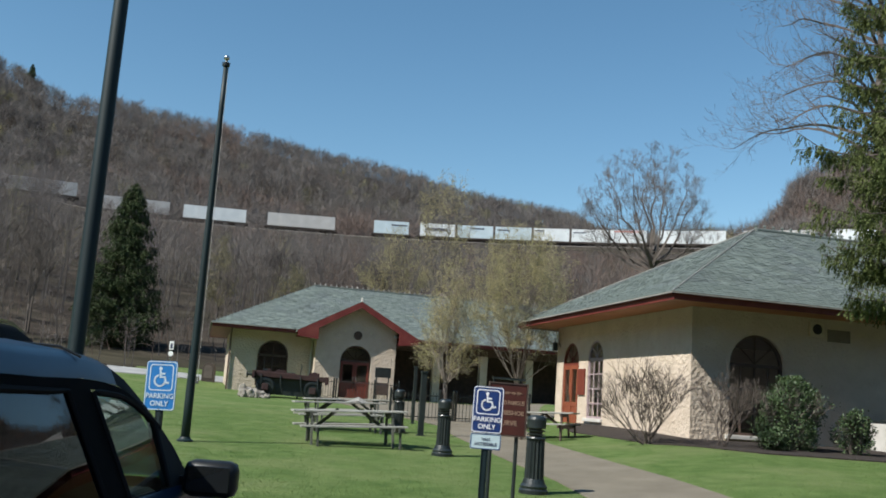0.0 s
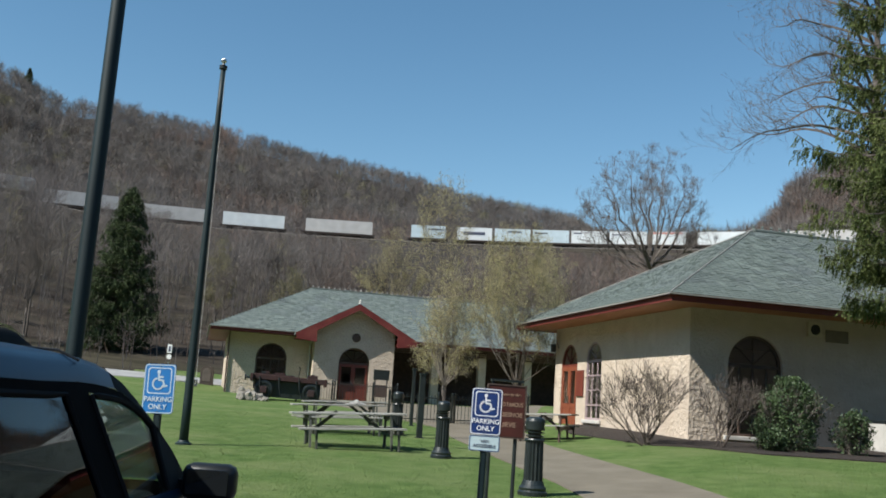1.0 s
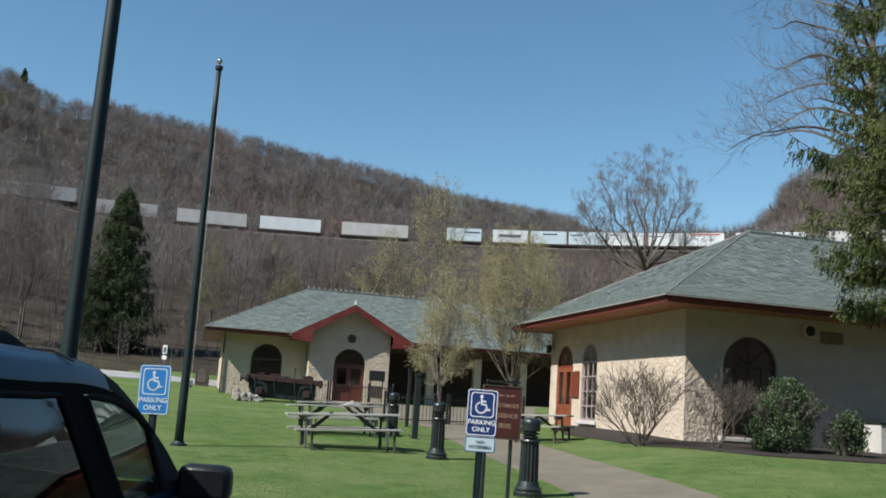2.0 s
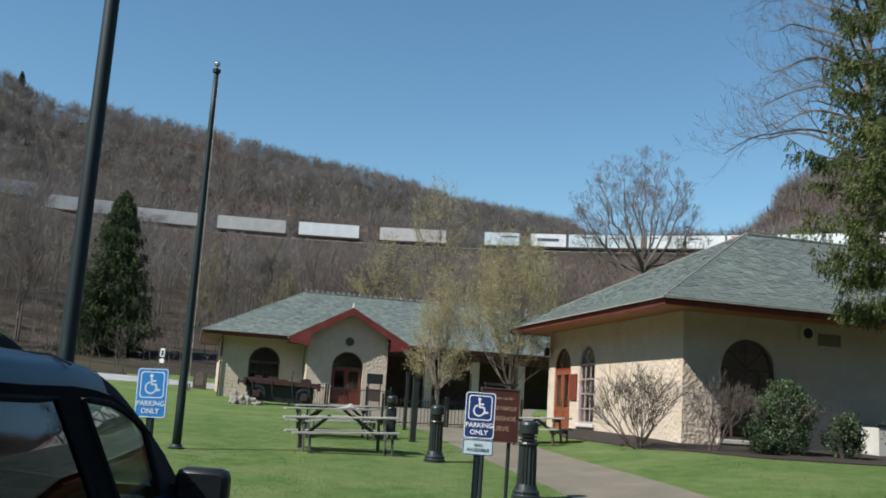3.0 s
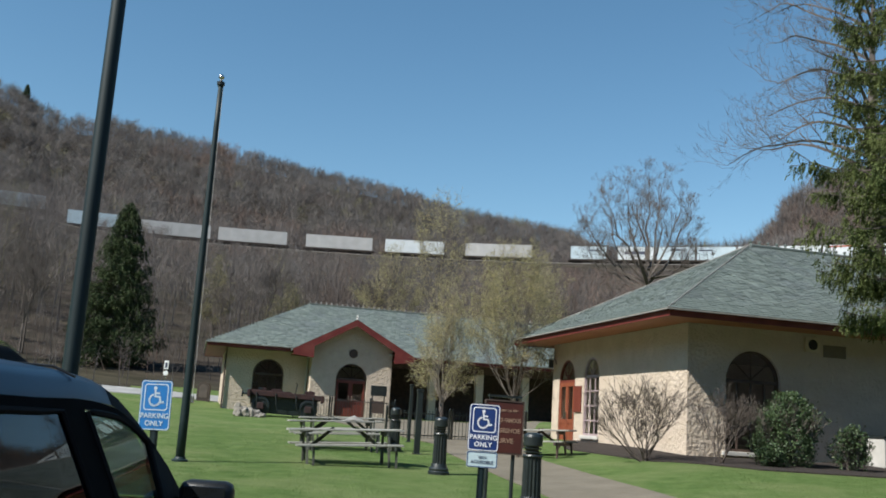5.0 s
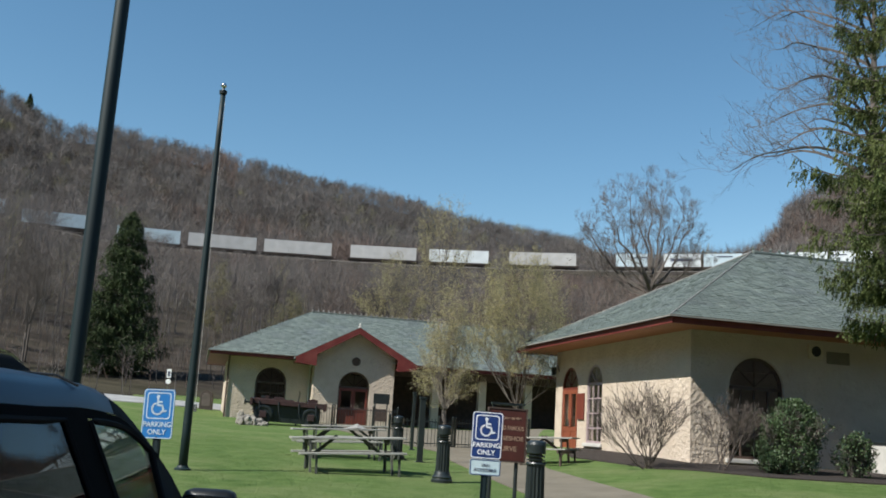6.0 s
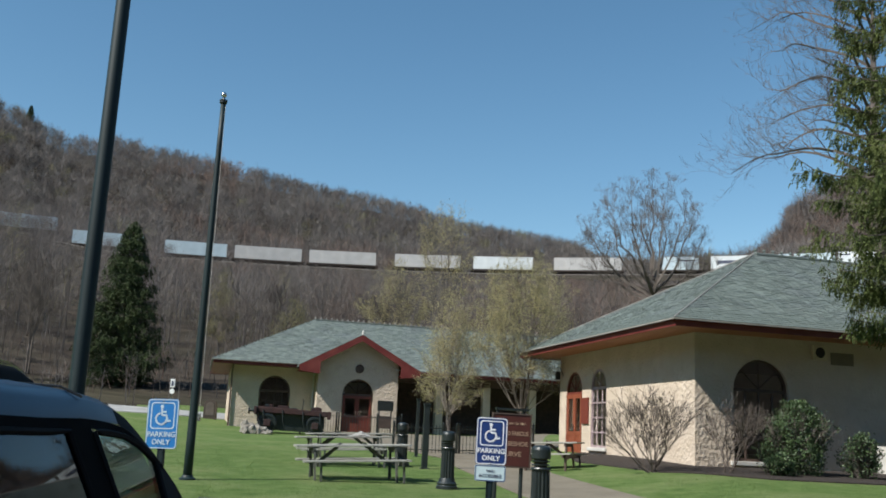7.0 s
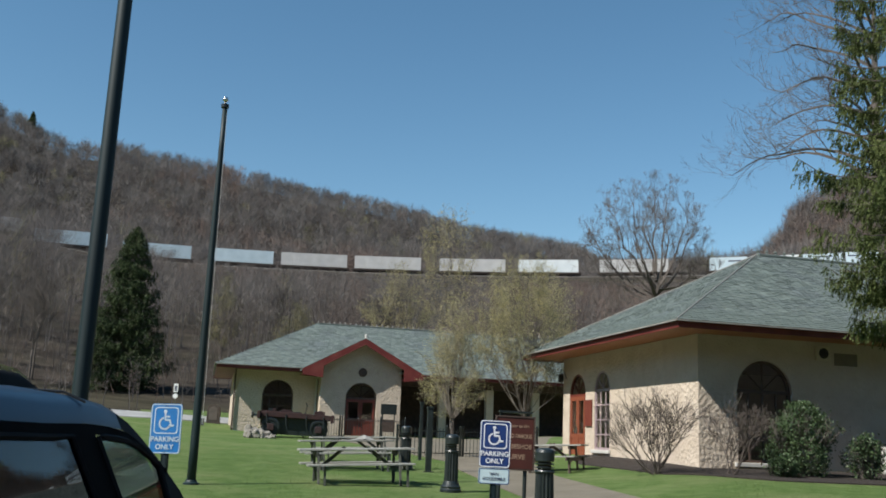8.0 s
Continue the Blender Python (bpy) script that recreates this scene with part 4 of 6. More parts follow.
def iron_fence(a, b, height, gap=0.13):
    ax, ay = a
    bx, by = b
    L = math.hypot(bx - ax, by - ay)
    turn = math.degrees(math.atan2(by - ay, bx - ax))
    za, zb = ground(ax, ay), ground(bx, by)
    h = empty("iron_fence", pose(ax, ay, za, 0, 0, turn), "low black iron picket fence", "fence", "iron fences")
    lift = lambda u: (zb - za) * u / L
    for zz in (0.12, height - 0.08):
        bm = bmesh.new()
        tube(bm, [(0, 0, zz), (L, 0, zz + zb - za)], [0.018, 0.018], 6)
        part("rail", bm, M["black_iron"], h)
    bm = bmesh.new()
    lathe(bm, [(0.011, 0.0), (0.011, height - 0.03), (0.018, height - 0.02), (0.003, height + 0.05)], 5)
    me = bpy.data.meshes.new("picket")
    bm.to_mesh(me)
    bm.free()
    me.materials.append(M["black_iron"])
    bm = bmesh.new()
    box(bm, -0.035, 0.035, -0.035, 0.035, -0.15, height + 0.06)
    lathe(bm, [(0.045, height + 0.06), (0.05, height + 0.09), (0.01, height + 0.15)], 8)
    me2 = bpy.data.meshes.new("post")
    bm.to_mesh(me2)
    bm.free()
    me2.materials.append(M["black_iron"])
    n = int(L / gap)
    for k in range(n + 1):
        u = k * L / n
        post = k % 14 == 0 or k == n
        o = new("post" if post else "picket", me2 if post else me)
        o.parent = h
        o.location = (u, 0, lift(u))


iron_fence((-1.6, 33.5), (0.6, 34.3), 0.95)
iron_fence((0.7, 34.4), (3.4, 35.3), 0.95)
iron_fence((-4.9, 46.5), (-1.9, 47.2), 1.0)
iron_fence((-6.6, 45.6), (-5.0, 46.4), 1.0)


def picnic_table(x, y, turn, length, top_mat, leg_mat, label):
    h = empty("picnic_table", pose(x, y, ground(x, y), 0, -2.6, turn), label, "picnic table", "picnic tables on the lawn")
    n = 5
    w = 0.15
    for k in range(n):
        v = (k - 2) * w
        part("top_plank", boxes((-length / 2, length / 2, v - w / 2 + 0.006, v + w / 2 - 0.006, 0.71, 0.75), bevel=0.006), top_mat, h)
    for s in (-1, 1):
        for k in (0, 1):
            v = s * (0.62 + k * 0.14)
            part("seat_plank", boxes((-0.46 * length, 0.46 * length, v - 0.065, v + 0.065, 0.40, 0.44), bevel=0.006), top_mat, h)
    for e in (-1, 1):
        u = e * (length / 2 - 0.36)
        part("cross_bearer", boxes((u - 0.02, u + 0.02, -0.36, 0.36, 0.62, 0.708)), leg_mat, h)
        part("seat_bearer", boxes((u + 0.045, u + 0.085, -0.84, 0.84, 0.31, 0.398)), leg_mat, h)
        for s in (-1, 1):
            bm = bmesh.new()
            m = Matrix.Translation((u + 0.022, s * 0.36, 0.3)) @ Matrix.Rotation(s * radians(10), 4, "X")
            box(bm, -0.02, 0.02, -0.045, 0.045, -0.36, 0.41, m)
            part("leg", bm, leg_mat, h)
            bm = bmesh.new()
            box(bm, -0.02, 0.02, -0.04, 0.04, -0.45, 0.02, Matrix.Translation((u + 0.11, s * 0.72, 0.4)))
            part("seat_leg", bm, leg_mat, h)
        bm = bmesh.new()
        m = Matrix.Translation((u - e * 0.33, 0, 0.53)) @ Matrix.Rotation(e * radians(38), 4, "Y")
        box(bm, -0.40, 0.40, -0.02, 0.02, -0.035, 0.035, m)
        part("brace", bm, leg_mat, h)
    return h


t0 = picnic_table(-1.87, 21.3, 15, 2.5, M["grey_wood"], M["dark_wood"], "weathered grey wooden picnic table with attached benches")
for x, y, a in ((-2.55, 25.8, 14), (-2.65, 28.6, 13)):
    copy_thing(t0, pose(x, y, ground(x, y), 0, -2.4, a))
picnic_table(3.1, 27.2, -24, 1.85, M["grey_wood"], M["dark_brown"], "small picnic table with grey top and dark brown legs")


# Pale sheet added on the far table to stand for a sunlit patch.
def pale_sheet(x, y):
    z = ground(x, y) + 0.75
    bm = bmesh.new()
    n = 9
    rng = random.Random(4)
    for i in range(n):
        for k in range(n):
            u, v = (i / (n - 1) - 0.5), (k / (n - 1) - 0.5)
            bm.verts.new((u * 0.7, v * 0.42, 0.004 + 0.15 * max(0, 1 - 2.2 * abs(u)) * max(0, 1 - 1.5 * abs(v)) + rng.uniform(0, 0.012)))
    bm.verts.ensure_lookup_table()
    for i in range(n - 1):
        for k in range(n - 1):
            bm.faces.new([bm.verts[i * n + k], bm.verts[(i + 1) * n + k], bm.verts[(i + 1) * n + k + 1], bm.verts[i * n + k + 1]])
    got = bmesh.ops.solidify(bm, geom=bm.faces[:], thickness=0.004)
    ob = link("sunlit_patch", bm, M["white_edge"])
    ob.matrix_world = pose(x, y, z, 0, 0, 14)
    tagged(ob, "pale sheet added on a picnic table as a sunlit patch", "cloth")


pale_sheet(-2.1, 25.85)


def rail_truck():
    """An old rail wagon underframe, shown on a stone plinth before the museum."""
    x, y = -7.0, 45.8
    h = empty("old_rail_wagon", pose(x, y, ground(x, y), 0, 1.5, 8) @ Matrix.Scale(0.94, 4), "rusty dark red old rail wagon underframe on display", "rail wagon")
    part("side_beam", boxes((-1.85, 1.7, -0.78, -0.6, 0.95, 1.2), bevel=0.02), M["rust"], h)
    part("side_beam", boxes((-1.85, 1.7, 0.6, 0.78, 0.95, 1.2), bevel=0.02), M["rust"], h)
    for u in (-1.95, 1.7):
        part("end_beam", boxes((u, u + 0.14, -0.95, 0.95, 0.85, 1.22), bevel=0.02), M["rust"], h)
    for u in (-1.0, -0.2, 0.6):
        part("cross_member", boxes((u, u + 0.12, -0.6, 0.6, 0.92, 1.12)), M["rust"], h)
    part("deck_plank", boxes((-1.8, 0.2, -0.58, 0.58, 1.2, 1.25)), M["rust"], h)
    bm = bmesh.new()
    box(bm, -1.7, 1.55, -0.5, 0.5, 0.12, 0.94)
    part("tank", bm, M["black_iron"], h, "black iron box under the frame")
    for u in (-1.25, 1.1):
        ax = bmesh.new()
        tube(ax, [(u, -0.85, 0.45), (u, 0.85, 0.45)], [0.07, 0.07], 10)
        a = part("axle", ax, M["black_iron"], h)
        for v in (-0.72, 0.72):
            bm = bmesh.new()
            lathe(bm, [(0.47, -0.06), (0.47, 0.02), (0.43, 0.03), (0.43, 0.07), (0.34, 0.07), (0.32, 0.03), (0.12, 0.03), (0.12, 0.09), (0.0, 0.09)], 24,
                  Matrix.Translation((u, v, 0.45)) @ Matrix.Rotation(radians(90 if v < 0 else -90), 4, "X"))
            part("wheel", bm, M["black_iron"], a)
        for v in (-0.86, 0.86):
            part("axle_box", boxes((u - 0.16, u + 0.16, v - 0.08, v + 0.08, 0.3, 0.62), bevel=0.02), M["rust"], h)
    for v in (-0.3, 0.3):
        bm = bmesh.new()
        lathe(bm, [(0.05, 0), (0.05, 0.25), (0.15, 0.26), (0.15, 0.3)], 12, Matrix.Translation((-1.95, v, 1.0)) @ Matrix.Rotation(radians(-90), 4, "Y"))
        part("buffer", bm, M["black_iron"], h)
    rg = random.Random(12)
    for k in range(9):
        u, v = rg.uniform(-1.7, 1.4), rg.uniform(-0.5, 0.4)
        a, b, c = rg.uniform(0.08, 0.3), rg.uniform(0.06, 0.2), rg.uniform(0.06, 0.22)
        part("iron_fitting", boxes((u - a, u + a, v - b, v + b, 1.18, 1.2 + c), bevel=0.012), M["rust"] if k % 2 else M["black_iron"], h)
    for u in (-1.5, -0.55, 0.45, 1.3):
        bm = bmesh.new()
        tube(bm, [(u, -0.8, 1.1), (u + 0.05, -0.84, 0.6), (u + 0.2, -0.82, 0.2)], [0.035, 0.03, 0.03], 7)
        part("brake_rod", bm, M["black_iron"], h)
    bm = bmesh.new()
    tube(bm, [(0.4, -0.6, 1.2), (0.45, -0.62, 1.65), (0.38, -0.6, 1.72)], [0.025, 0.025, 0.03], 8)
    part("brake_lever", bm, M["black_iron"], h)


rail_truck()


def rubble(x, y, s, seed):
    rng = random.Random(seed)
    bm = bmesh.new()
    bmesh.ops.create_icosphere(bm, subdivisions=2, radius=1.0)
    for v in bm.verts:
        n = v.co.normalized()
        v.co = Vector((n.x * s[0], n.y * s[1], n.z * s[2])) * (0.85 + 0.45 * noise.noise(n * 1.6 + Vector((seed, 0, 0))) + 0.12 * noise.noise(n * 4.5 + Vector((0, seed, 0))))
    ob = link("plinth_stone", bm, M["rubble"])
    ob.matrix_world = pose(x, y, ground(x, y) + s[2] * 0.55, 0, 0, rng.uniform(0, 180))
    tagged(ob, "pale rough plinth stone in the grass", "stone", "stones round the wagon")


for k in range(5):
    u = k / 16
    rubble(-8.75 + 4.3 * u + 0.12 * math.sin(k * 3), 43.6 + 0.9 * u, (0.2 + 0.06 * math.sin(k * 2.3), 0.2, (0.13 if k > 2 else 0.26) + 0.05 * math.sin(k * 1.7)), k + 1)
for k in range(4):
    rubble(-8.9 + 0.26 * k, 44.2, (0.3, 0.28, 0.42 - 0.06 * k), 40 + k)


def info_panel():
    x, y = -2.75, 47.6
    h = empty("information_panel", pose(x, y, ground(x, y), 0, 0, 14), "dark information panel on a stand by the door", "information panel")
    part("panel", boxes((-0.4, 0.4, -0.03, 0.03, 1.25, 1.75), bevel=0.01), M["black_iron"], h)
    for u in (-0.3, 0.3):
        part("leg", boxes((u - 0.03, u + 0.03, -0.02, 0.04, -0.2, 1.25)), M["black_iron"], h)
    part("lower_panel", boxes((-0.3, 0.3, -0.03, -0.022, 0.4, 1.0), bevel=0.004), M["dark_brown"], h)
    # a marker stone and a small white road sign by the far road
    x, y = -13.9, 58.0
    s = empty("marker_post", pose(x, y, ground(x, y)), "dark round-topped marker by the road", "marker")
    part("slab", slab(arch(-0.38, 0.38, -0.2, 1.15), [], 0.3, lambda c: Vector((c[0], c[2], c[1]))), M["rail_dark"], s)
    part("plate", slab(arch(-0.25, 0.25, 0.2, 1.0), [], 0.02, lambda c: Vector((c[0], c[2] - 0.022, c[1]))), M["interior"], s)
    x, y = -16.0, 57.0
    s = empty("road_sign", pose(x, y, ground(x, y)), "small white road sign on a thin post", "road sign")
    part("post", boxes((-0.03, 0.03, 0.0, 0.05, -0.2, 2.15)), M["aluminium"], s)
    part("plate", boxes((-0.13, 0.13, -0.02, -0.003, 1.65, 2.15), bevel=0.004), M["white_paint"], s)
    bm = bmesh.new()
    lathe(bm, [(0.15, 0), (0.15, 0.014)], 18, Matrix.Translation((0, -0.004, 1.42)) @ Matrix.Rotation(radians(90), 4, "X"))
    part("round_plate", bm, M["white_paint"], s, "small round white plate")
    part("mark_bar", boxes((-0.07, 0.07, -0.028, -0.022, 1.72, 2.03)), M["logo_dark"], s)


info_panel()


def aircon():
    h = empty("air_conditioner", pose(6.85, 26.0, 0.96, 0, 0, 14) @ pose(5.85, -0.95, 0), "white outdoor air-conditioning unit on a concrete pad", "air conditioner")
    part("pad", boxes((-0.8, 0.8, -0.5, 0.5, -0.45, -0.02), bevel=0.02), M["path"], h, "concrete pad")
    part("case", boxes((-0.68, 0.68, -0.36, 0.36, -0.02, 0.82), bevel=0.02), M["white_edge"], h)
    part("top", boxes((-0.72, 0.72, -0.4, 0.4, 0.822, 0.88), bevel=0.015), M["black_iron"], h, "dark top cover")
    part("side_grille", boxes((-0.684, -0.681, -0.28, 0.28, 0.08, 0.75)), M["white_edge"], h)
    part("front_grille", boxes((-0.25, 0.62, -0.372, -0.363, 0.06, 0.76)), M["plastic"], h, "dark coil grille")
    for k in range(10):
        u = -0.22 + k * 0.09
        part("grille_bar", boxes((u - 0.008, u + 0.008, -0.385, -0.374, 0.05, 0.77)), M["white_paint"], h)


aircon()


def vehicle(name, cx, y0, profile, hw_belt, hw_roof, belt, paint, label, category, pillars, mirror_at, nose, tail):
    """A car facing +y. profile: (y, z) of the roof line from the rear window's top to the windscreen's foot."""
    h = empty(name, pose(cx, 0, 0), label, category)
    ys = [y for y, _ in profile]
    stations = [(tail, 0.75, 0)] + [(tail + 0.06, belt - 0.02, 0)] + [(y, z, 1) for y, z in profile] + [(nose - 0.5, belt - 0.12, 0), (nose - 0.12, belt - 0.2, 0), (nose, 0.6, 0)]
    top = max(z for _, z in profile)
    bm = bmesh.new()
    rows = []
    for y, z, cabin in stations:
        k = min(1.0, max(0.0, (z - belt) / (top - belt)))
        w = hw_belt * (0.9 if y in (tail, nose) else 1.0)
        wr = hw_belt + (hw_roof - hw_belt) * k
        zb = min(belt, z)
        half = [(w * 0.93, 0.28), (w * 1.02, 0.45), (w * 1.03, 0.7 if zb > 0.7 else zb * 0.9), (w * 1.0, zb - 0.015), (w * 0.985, zb)]
        half += [(wr, zb + (z - zb) * 0.8), (wr - 0.035, zb + (z - zb) * 0.92), (wr - 0.1, zb + (z - zb) * 0.98), (wr * 0.6, z + 0.012 * k), (0, z + 0.02 * k)]
        ring = [(x, zz) for x, zz in half] + [(-x, zz) for x, zz in half[-2::-1]]
        rows.append([bm.verts.new((x, y, zz)) for x, zz in ring])
    for a, b in zip(rows, rows[1:]):
        glazed = any(ya - 0.12 < a[0].co.y and b[0].co.y < yb + 0.02 for ya, yb, _ in pillars)
        for i in range(len(a) - 1):
            screen = a[0].co.y > profile[-6][0] - 0.001 and b[0].co.y < profile[-1][0] + 0.001 and i in (7, 8, 9, 10)
            if not (glazed and i in (4, 13)) and not screen:
                bm.faces.new((a[i], b[i], b[i + 1], a[i + 1]))
        bm.faces.new((a[-1], b[-1], b[0], a[0]))
    bm.faces.new(rows[0])
    bm.faces.new(rows[-1][::-1])
    bmesh.ops.recalc_face_normals(bm, faces=bm.faces[:])
    # black window frames and windscreen pillars
    for f in bm.faces:
        c = f.calc_center_median()
        if c.y > pillars[1][0] + 0.3 and c.z > belt + 0.02 and abs(c.x) > hw_roof * 0.78 and c.y < profile[-1][0]:
            f.material_index = 1
    part("body", bm, [paint, M["frame_black"]], h, smooth=True)
    roof = lambda y: float(np.interp(y, ys, [z for _, z in profile]))

    def skin(y, v, out, side):
        """A point on the side of the cabin; v from belt to the cant rail."""
        z = roof(y)
        k = min(1.0, max(0.0, (z - belt) / (top - belt)))
        wr = hw_belt + (hw_roof - hw_belt) * k
        lo = hw_belt * 0.985
        return (side * (lo + (wr - lo) * v / 0.8 + out), y, belt + (z - belt) * v)

    def slant(ya, yb, k, v, front):
        """The door pillar leans forward towards the belt."""
        s = 0.14 * (1 - v / 0.72)
        a, b = (ya + s, yb + 0.1 * s) if front else (ya, yb + s)
        return a + (b - a) * k
    for side in (1, -1):
        for i, (ya, yb, front) in enumerate(pillars):
            bm = bmesh.new()
            grid = []
            n = 10
            for k in range(n + 1):
                hi = 0.72
                line = []
                for j in range(5):
                    v = 0.02 + (hi - 0.02) * j / 4
                    line.append(bm.verts.new(skin(slant(ya, yb, k / n, v, front), v, 0.004, side)))
                grid.append(line)
            for a, b in zip(grid, grid[1:]):
                for j in range(4):
                    bm.faces.new((a[j], b[j], b[j + 1], a[j + 1]))
            bmesh.ops.recalc_face_normals(bm, faces=bm.faces[:])
            got = bmesh.ops.solidify(bm, geom=bm.faces[:], thickness=0.003)
            pane = part("side_window", bm, M["side_glass" if front else "privacy_glass"], h, "tinted side glass" if front else "dark privacy glass")
            pane.visible_shadow = False
            edge = [skin(ya + (yb - ya) * k / n, 0.72, 0.006, side) for k in range(n + 1)]
            loop = [skin(slant(ya, yb, 0, 0.02, front), 0.02, 0.006, side)] + edge + [skin(slant(ya, yb, 1, 0.02, front), 0.02, 0.006, side)]
            bm = bmesh.new()
            tube(bm, loop, [0.014] * len(loop), 6)
            part("window_seal", bm, M["frame_black"], pane, "black rubber seal")
        # black door frame over the windows
        bm = bmesh.new()
        line = []
        for k in range(15):
            y = pillars[0][0] + (pillars[1][1] + 0.1 - pillars[0][0]) * k / 14
            line.append([bm.verts.new(skin(y, v, 0.004, side)) for v in (0.735, 0.8)])
        for a, b in zip(line, line[1:]):
            bm.faces.new((a[0], b[0], b[1], a[1]))
        bmesh.ops.solidify(bm, geom=bm.faces[:], thickness=0.004)
        part("door_frame", bm, M["frame_black"], h, "black window surround")
        # door pillar cover
        ya, yb = pillars[0][1], pillars[1][0]
        bm = bmesh.new()
        v = [bm.verts.new(skin(*q, 0.005, side)) for q in ((ya + 0.15, 0.02), (yb + 0.125, 0.02), (yb - 0.015, 0.74), (ya + 0.015, 0.74))]
        bm.faces.new(v)
        bmesh.ops.solidify(bm, geom=bm.faces[:], thickness=0.004)
        part("door_pillar", bm, M["frame_black"], h)
        # outside mirror
        y = mirror_at
        m = part("mirror", boxes((hw_belt + 0.0, hw_belt + 0.26, y - 0.09, y + 0.05, belt - 0.05, belt + 0.125), bevel=0.045) if side > 0 else boxes((-hw_belt - 0.26, -hw_belt - 0.0, y - 0.09, y + 0.05, belt - 0.05, belt + 0.125), bevel=0.045), M["plastic"], h, "black door mirror housing", smooth=True)
        u = side * (hw_belt + 0.13)
        part("mirror_glass", boxes((u - 0.1, u + 0.1, y - 0.096, y - 0.0905, belt - 0.02, belt + 0.1), bevel=0.002), M["car_glass"], m)
        part("mirror_arm", boxes((side * hw_belt - 0.08, side * hw_belt + 0.08, y - 0.02, y + 0.03, belt - 0.02, belt + 0.04)), M["plastic"], m)
        part("sill_trim", boxes((side * hw_belt * 1.03 - 0.012, side * hw_belt * 1.03 + 0.02, tail + 0.9, nose - 1.0, 0.5, 0.6), bevel=0.008), M["plastic"], h)
    for s in (-1, 1):
        for y in (tail + 0.75, nose - 0.85):
            bm = bmesh.new()
            mt = Matrix.Translation((s * (hw_belt - 0.08), y, 0.33)) @ Matrix.Rotation(radians(90), 4, "Y")
            lathe(bm, [(0.2, -0.1), (0.31, -0.11), (0.33, -0.08), (0.33, 0.08), (0.31, 0.11), (0.2, 0.1)], 28, mt)
            wheel = part("wheel", bm, M["tyre"], h, "black tyre")
            bm = bmesh.new()
            lathe(bm, [(0.21, -0.09), (0.21, 0.09), (0.18, 0.1), (0.06, 0.07), (0.05, 0.1), (0, 0.1)], 20, mt if s > 0 else mt @ Matrix.Rotation(math.pi, 4, "X"))
            part("rim", bm, M["alloy"], wheel)
        part("tail_lamp", boxes((s * hw_belt * 0.84 - 0.08, s * hw_belt * 0.84 + 0.08, tail - 0.012, tail + 0.1, 0.75, belt - 0.05), bevel=0.02), M["lamp_glass"], h)
        part("head_lamp", boxes((s * hw_belt * 0.7 - 0.16, s * hw_belt * 0.7 + 0.16, nose - 0.15, nose + 0.012, 0.6, 0.74), bevel=0.03), M["aluminium"], h)
    # windscreen and cabin
    bm = bmesh.new()
    line = []
    span = [q for q in profile if q[0] >= profile[-6][0]]
    for y, z in span:
        k = min(1.0, max(0.0, (z - belt) / (top - belt)))
        wr = hw_belt + (hw_roof - hw_belt) * k - 0.13
        line.append([bm.verts.new((wr * t, y + 0.012, z + 0.02 * k + 0.006)) for t in (-1, -0.6, 0, 0.6, 1)])
    for a, b in zip(line, line[1:]):
        for i in range(4):
            bm.faces.new((a[i], b[i], b[i + 1], a[i + 1]))
    bmesh.ops.solidify(bm, geom=bm.faces[:], thickness=0.003)
    part("windscreen", bm, M["side_glass"], h, "tinted curved windscreen").visible_shadow = False
    fy = pillars[1][0] - 0.45
    for u in (-0.4, 0.4):
        part("seat", boxes((u - 0.25, u + 0.25, fy, fy + 0.5, 0.3, 0.55), bevel=0.05), M["tyre"], h, "dark cloth front seat")
        part("backrest", boxes((u - 0.24, u + 0.24, fy - 0.12, fy + 0.04, 0.5, belt + 0.12), bevel=0.05), M["tyre"], h)
        part("headrest", boxes((u - 0.13, u + 0.13, fy - 0.1, fy + 0.0, belt + 0.15, belt + 0.33), bevel=0.035), M["tyre"], h)
    part("rear_bench", boxes((-0.6, 0.6, fy - 1.05, fy - 0.85, 0.3, belt + 0.1), bevel=0.05), M["tyre"], h, "dark rear bench back")
    part("dashboard", boxes((-hw_belt * 0.85, hw_belt * 0.85, profile[-1][0] - 0.45, profile[-1][0] - 0.05, 0.6, belt - 0.03), bevel=0.05), M["plastic"], h)
    bm = bmesh.new()
    ring = [(-0.4 + 0.18 * math.cos(2 * math.pi * k / 16), profile[-1][0] - 0.55 + 0.04 * math.sin(2 * math.pi * k / 16), belt - 0.05 + 0.17 * math.sin(2 * math.pi * k / 16)) for k in range(17)]
    tube(bm, ring, [0.015] * 17, 6)
    part("steering_wheel", bm, M["plastic"], h)
    # roof seam
    bm = bmesh.new()
    ysm = pillars[1][0] - 0.02
    tube(bm, [(hw_roof - 0.03, ysm, roof(ysm) - 0.035), (hw_roof - 0.12, ysm, roof(ysm) + 0.002), (0, ysm, roof(ysm) + 0.02)], [0.006] * 3, 5)
    part("roof_seam", bm, M["plastic"], h)
    return h


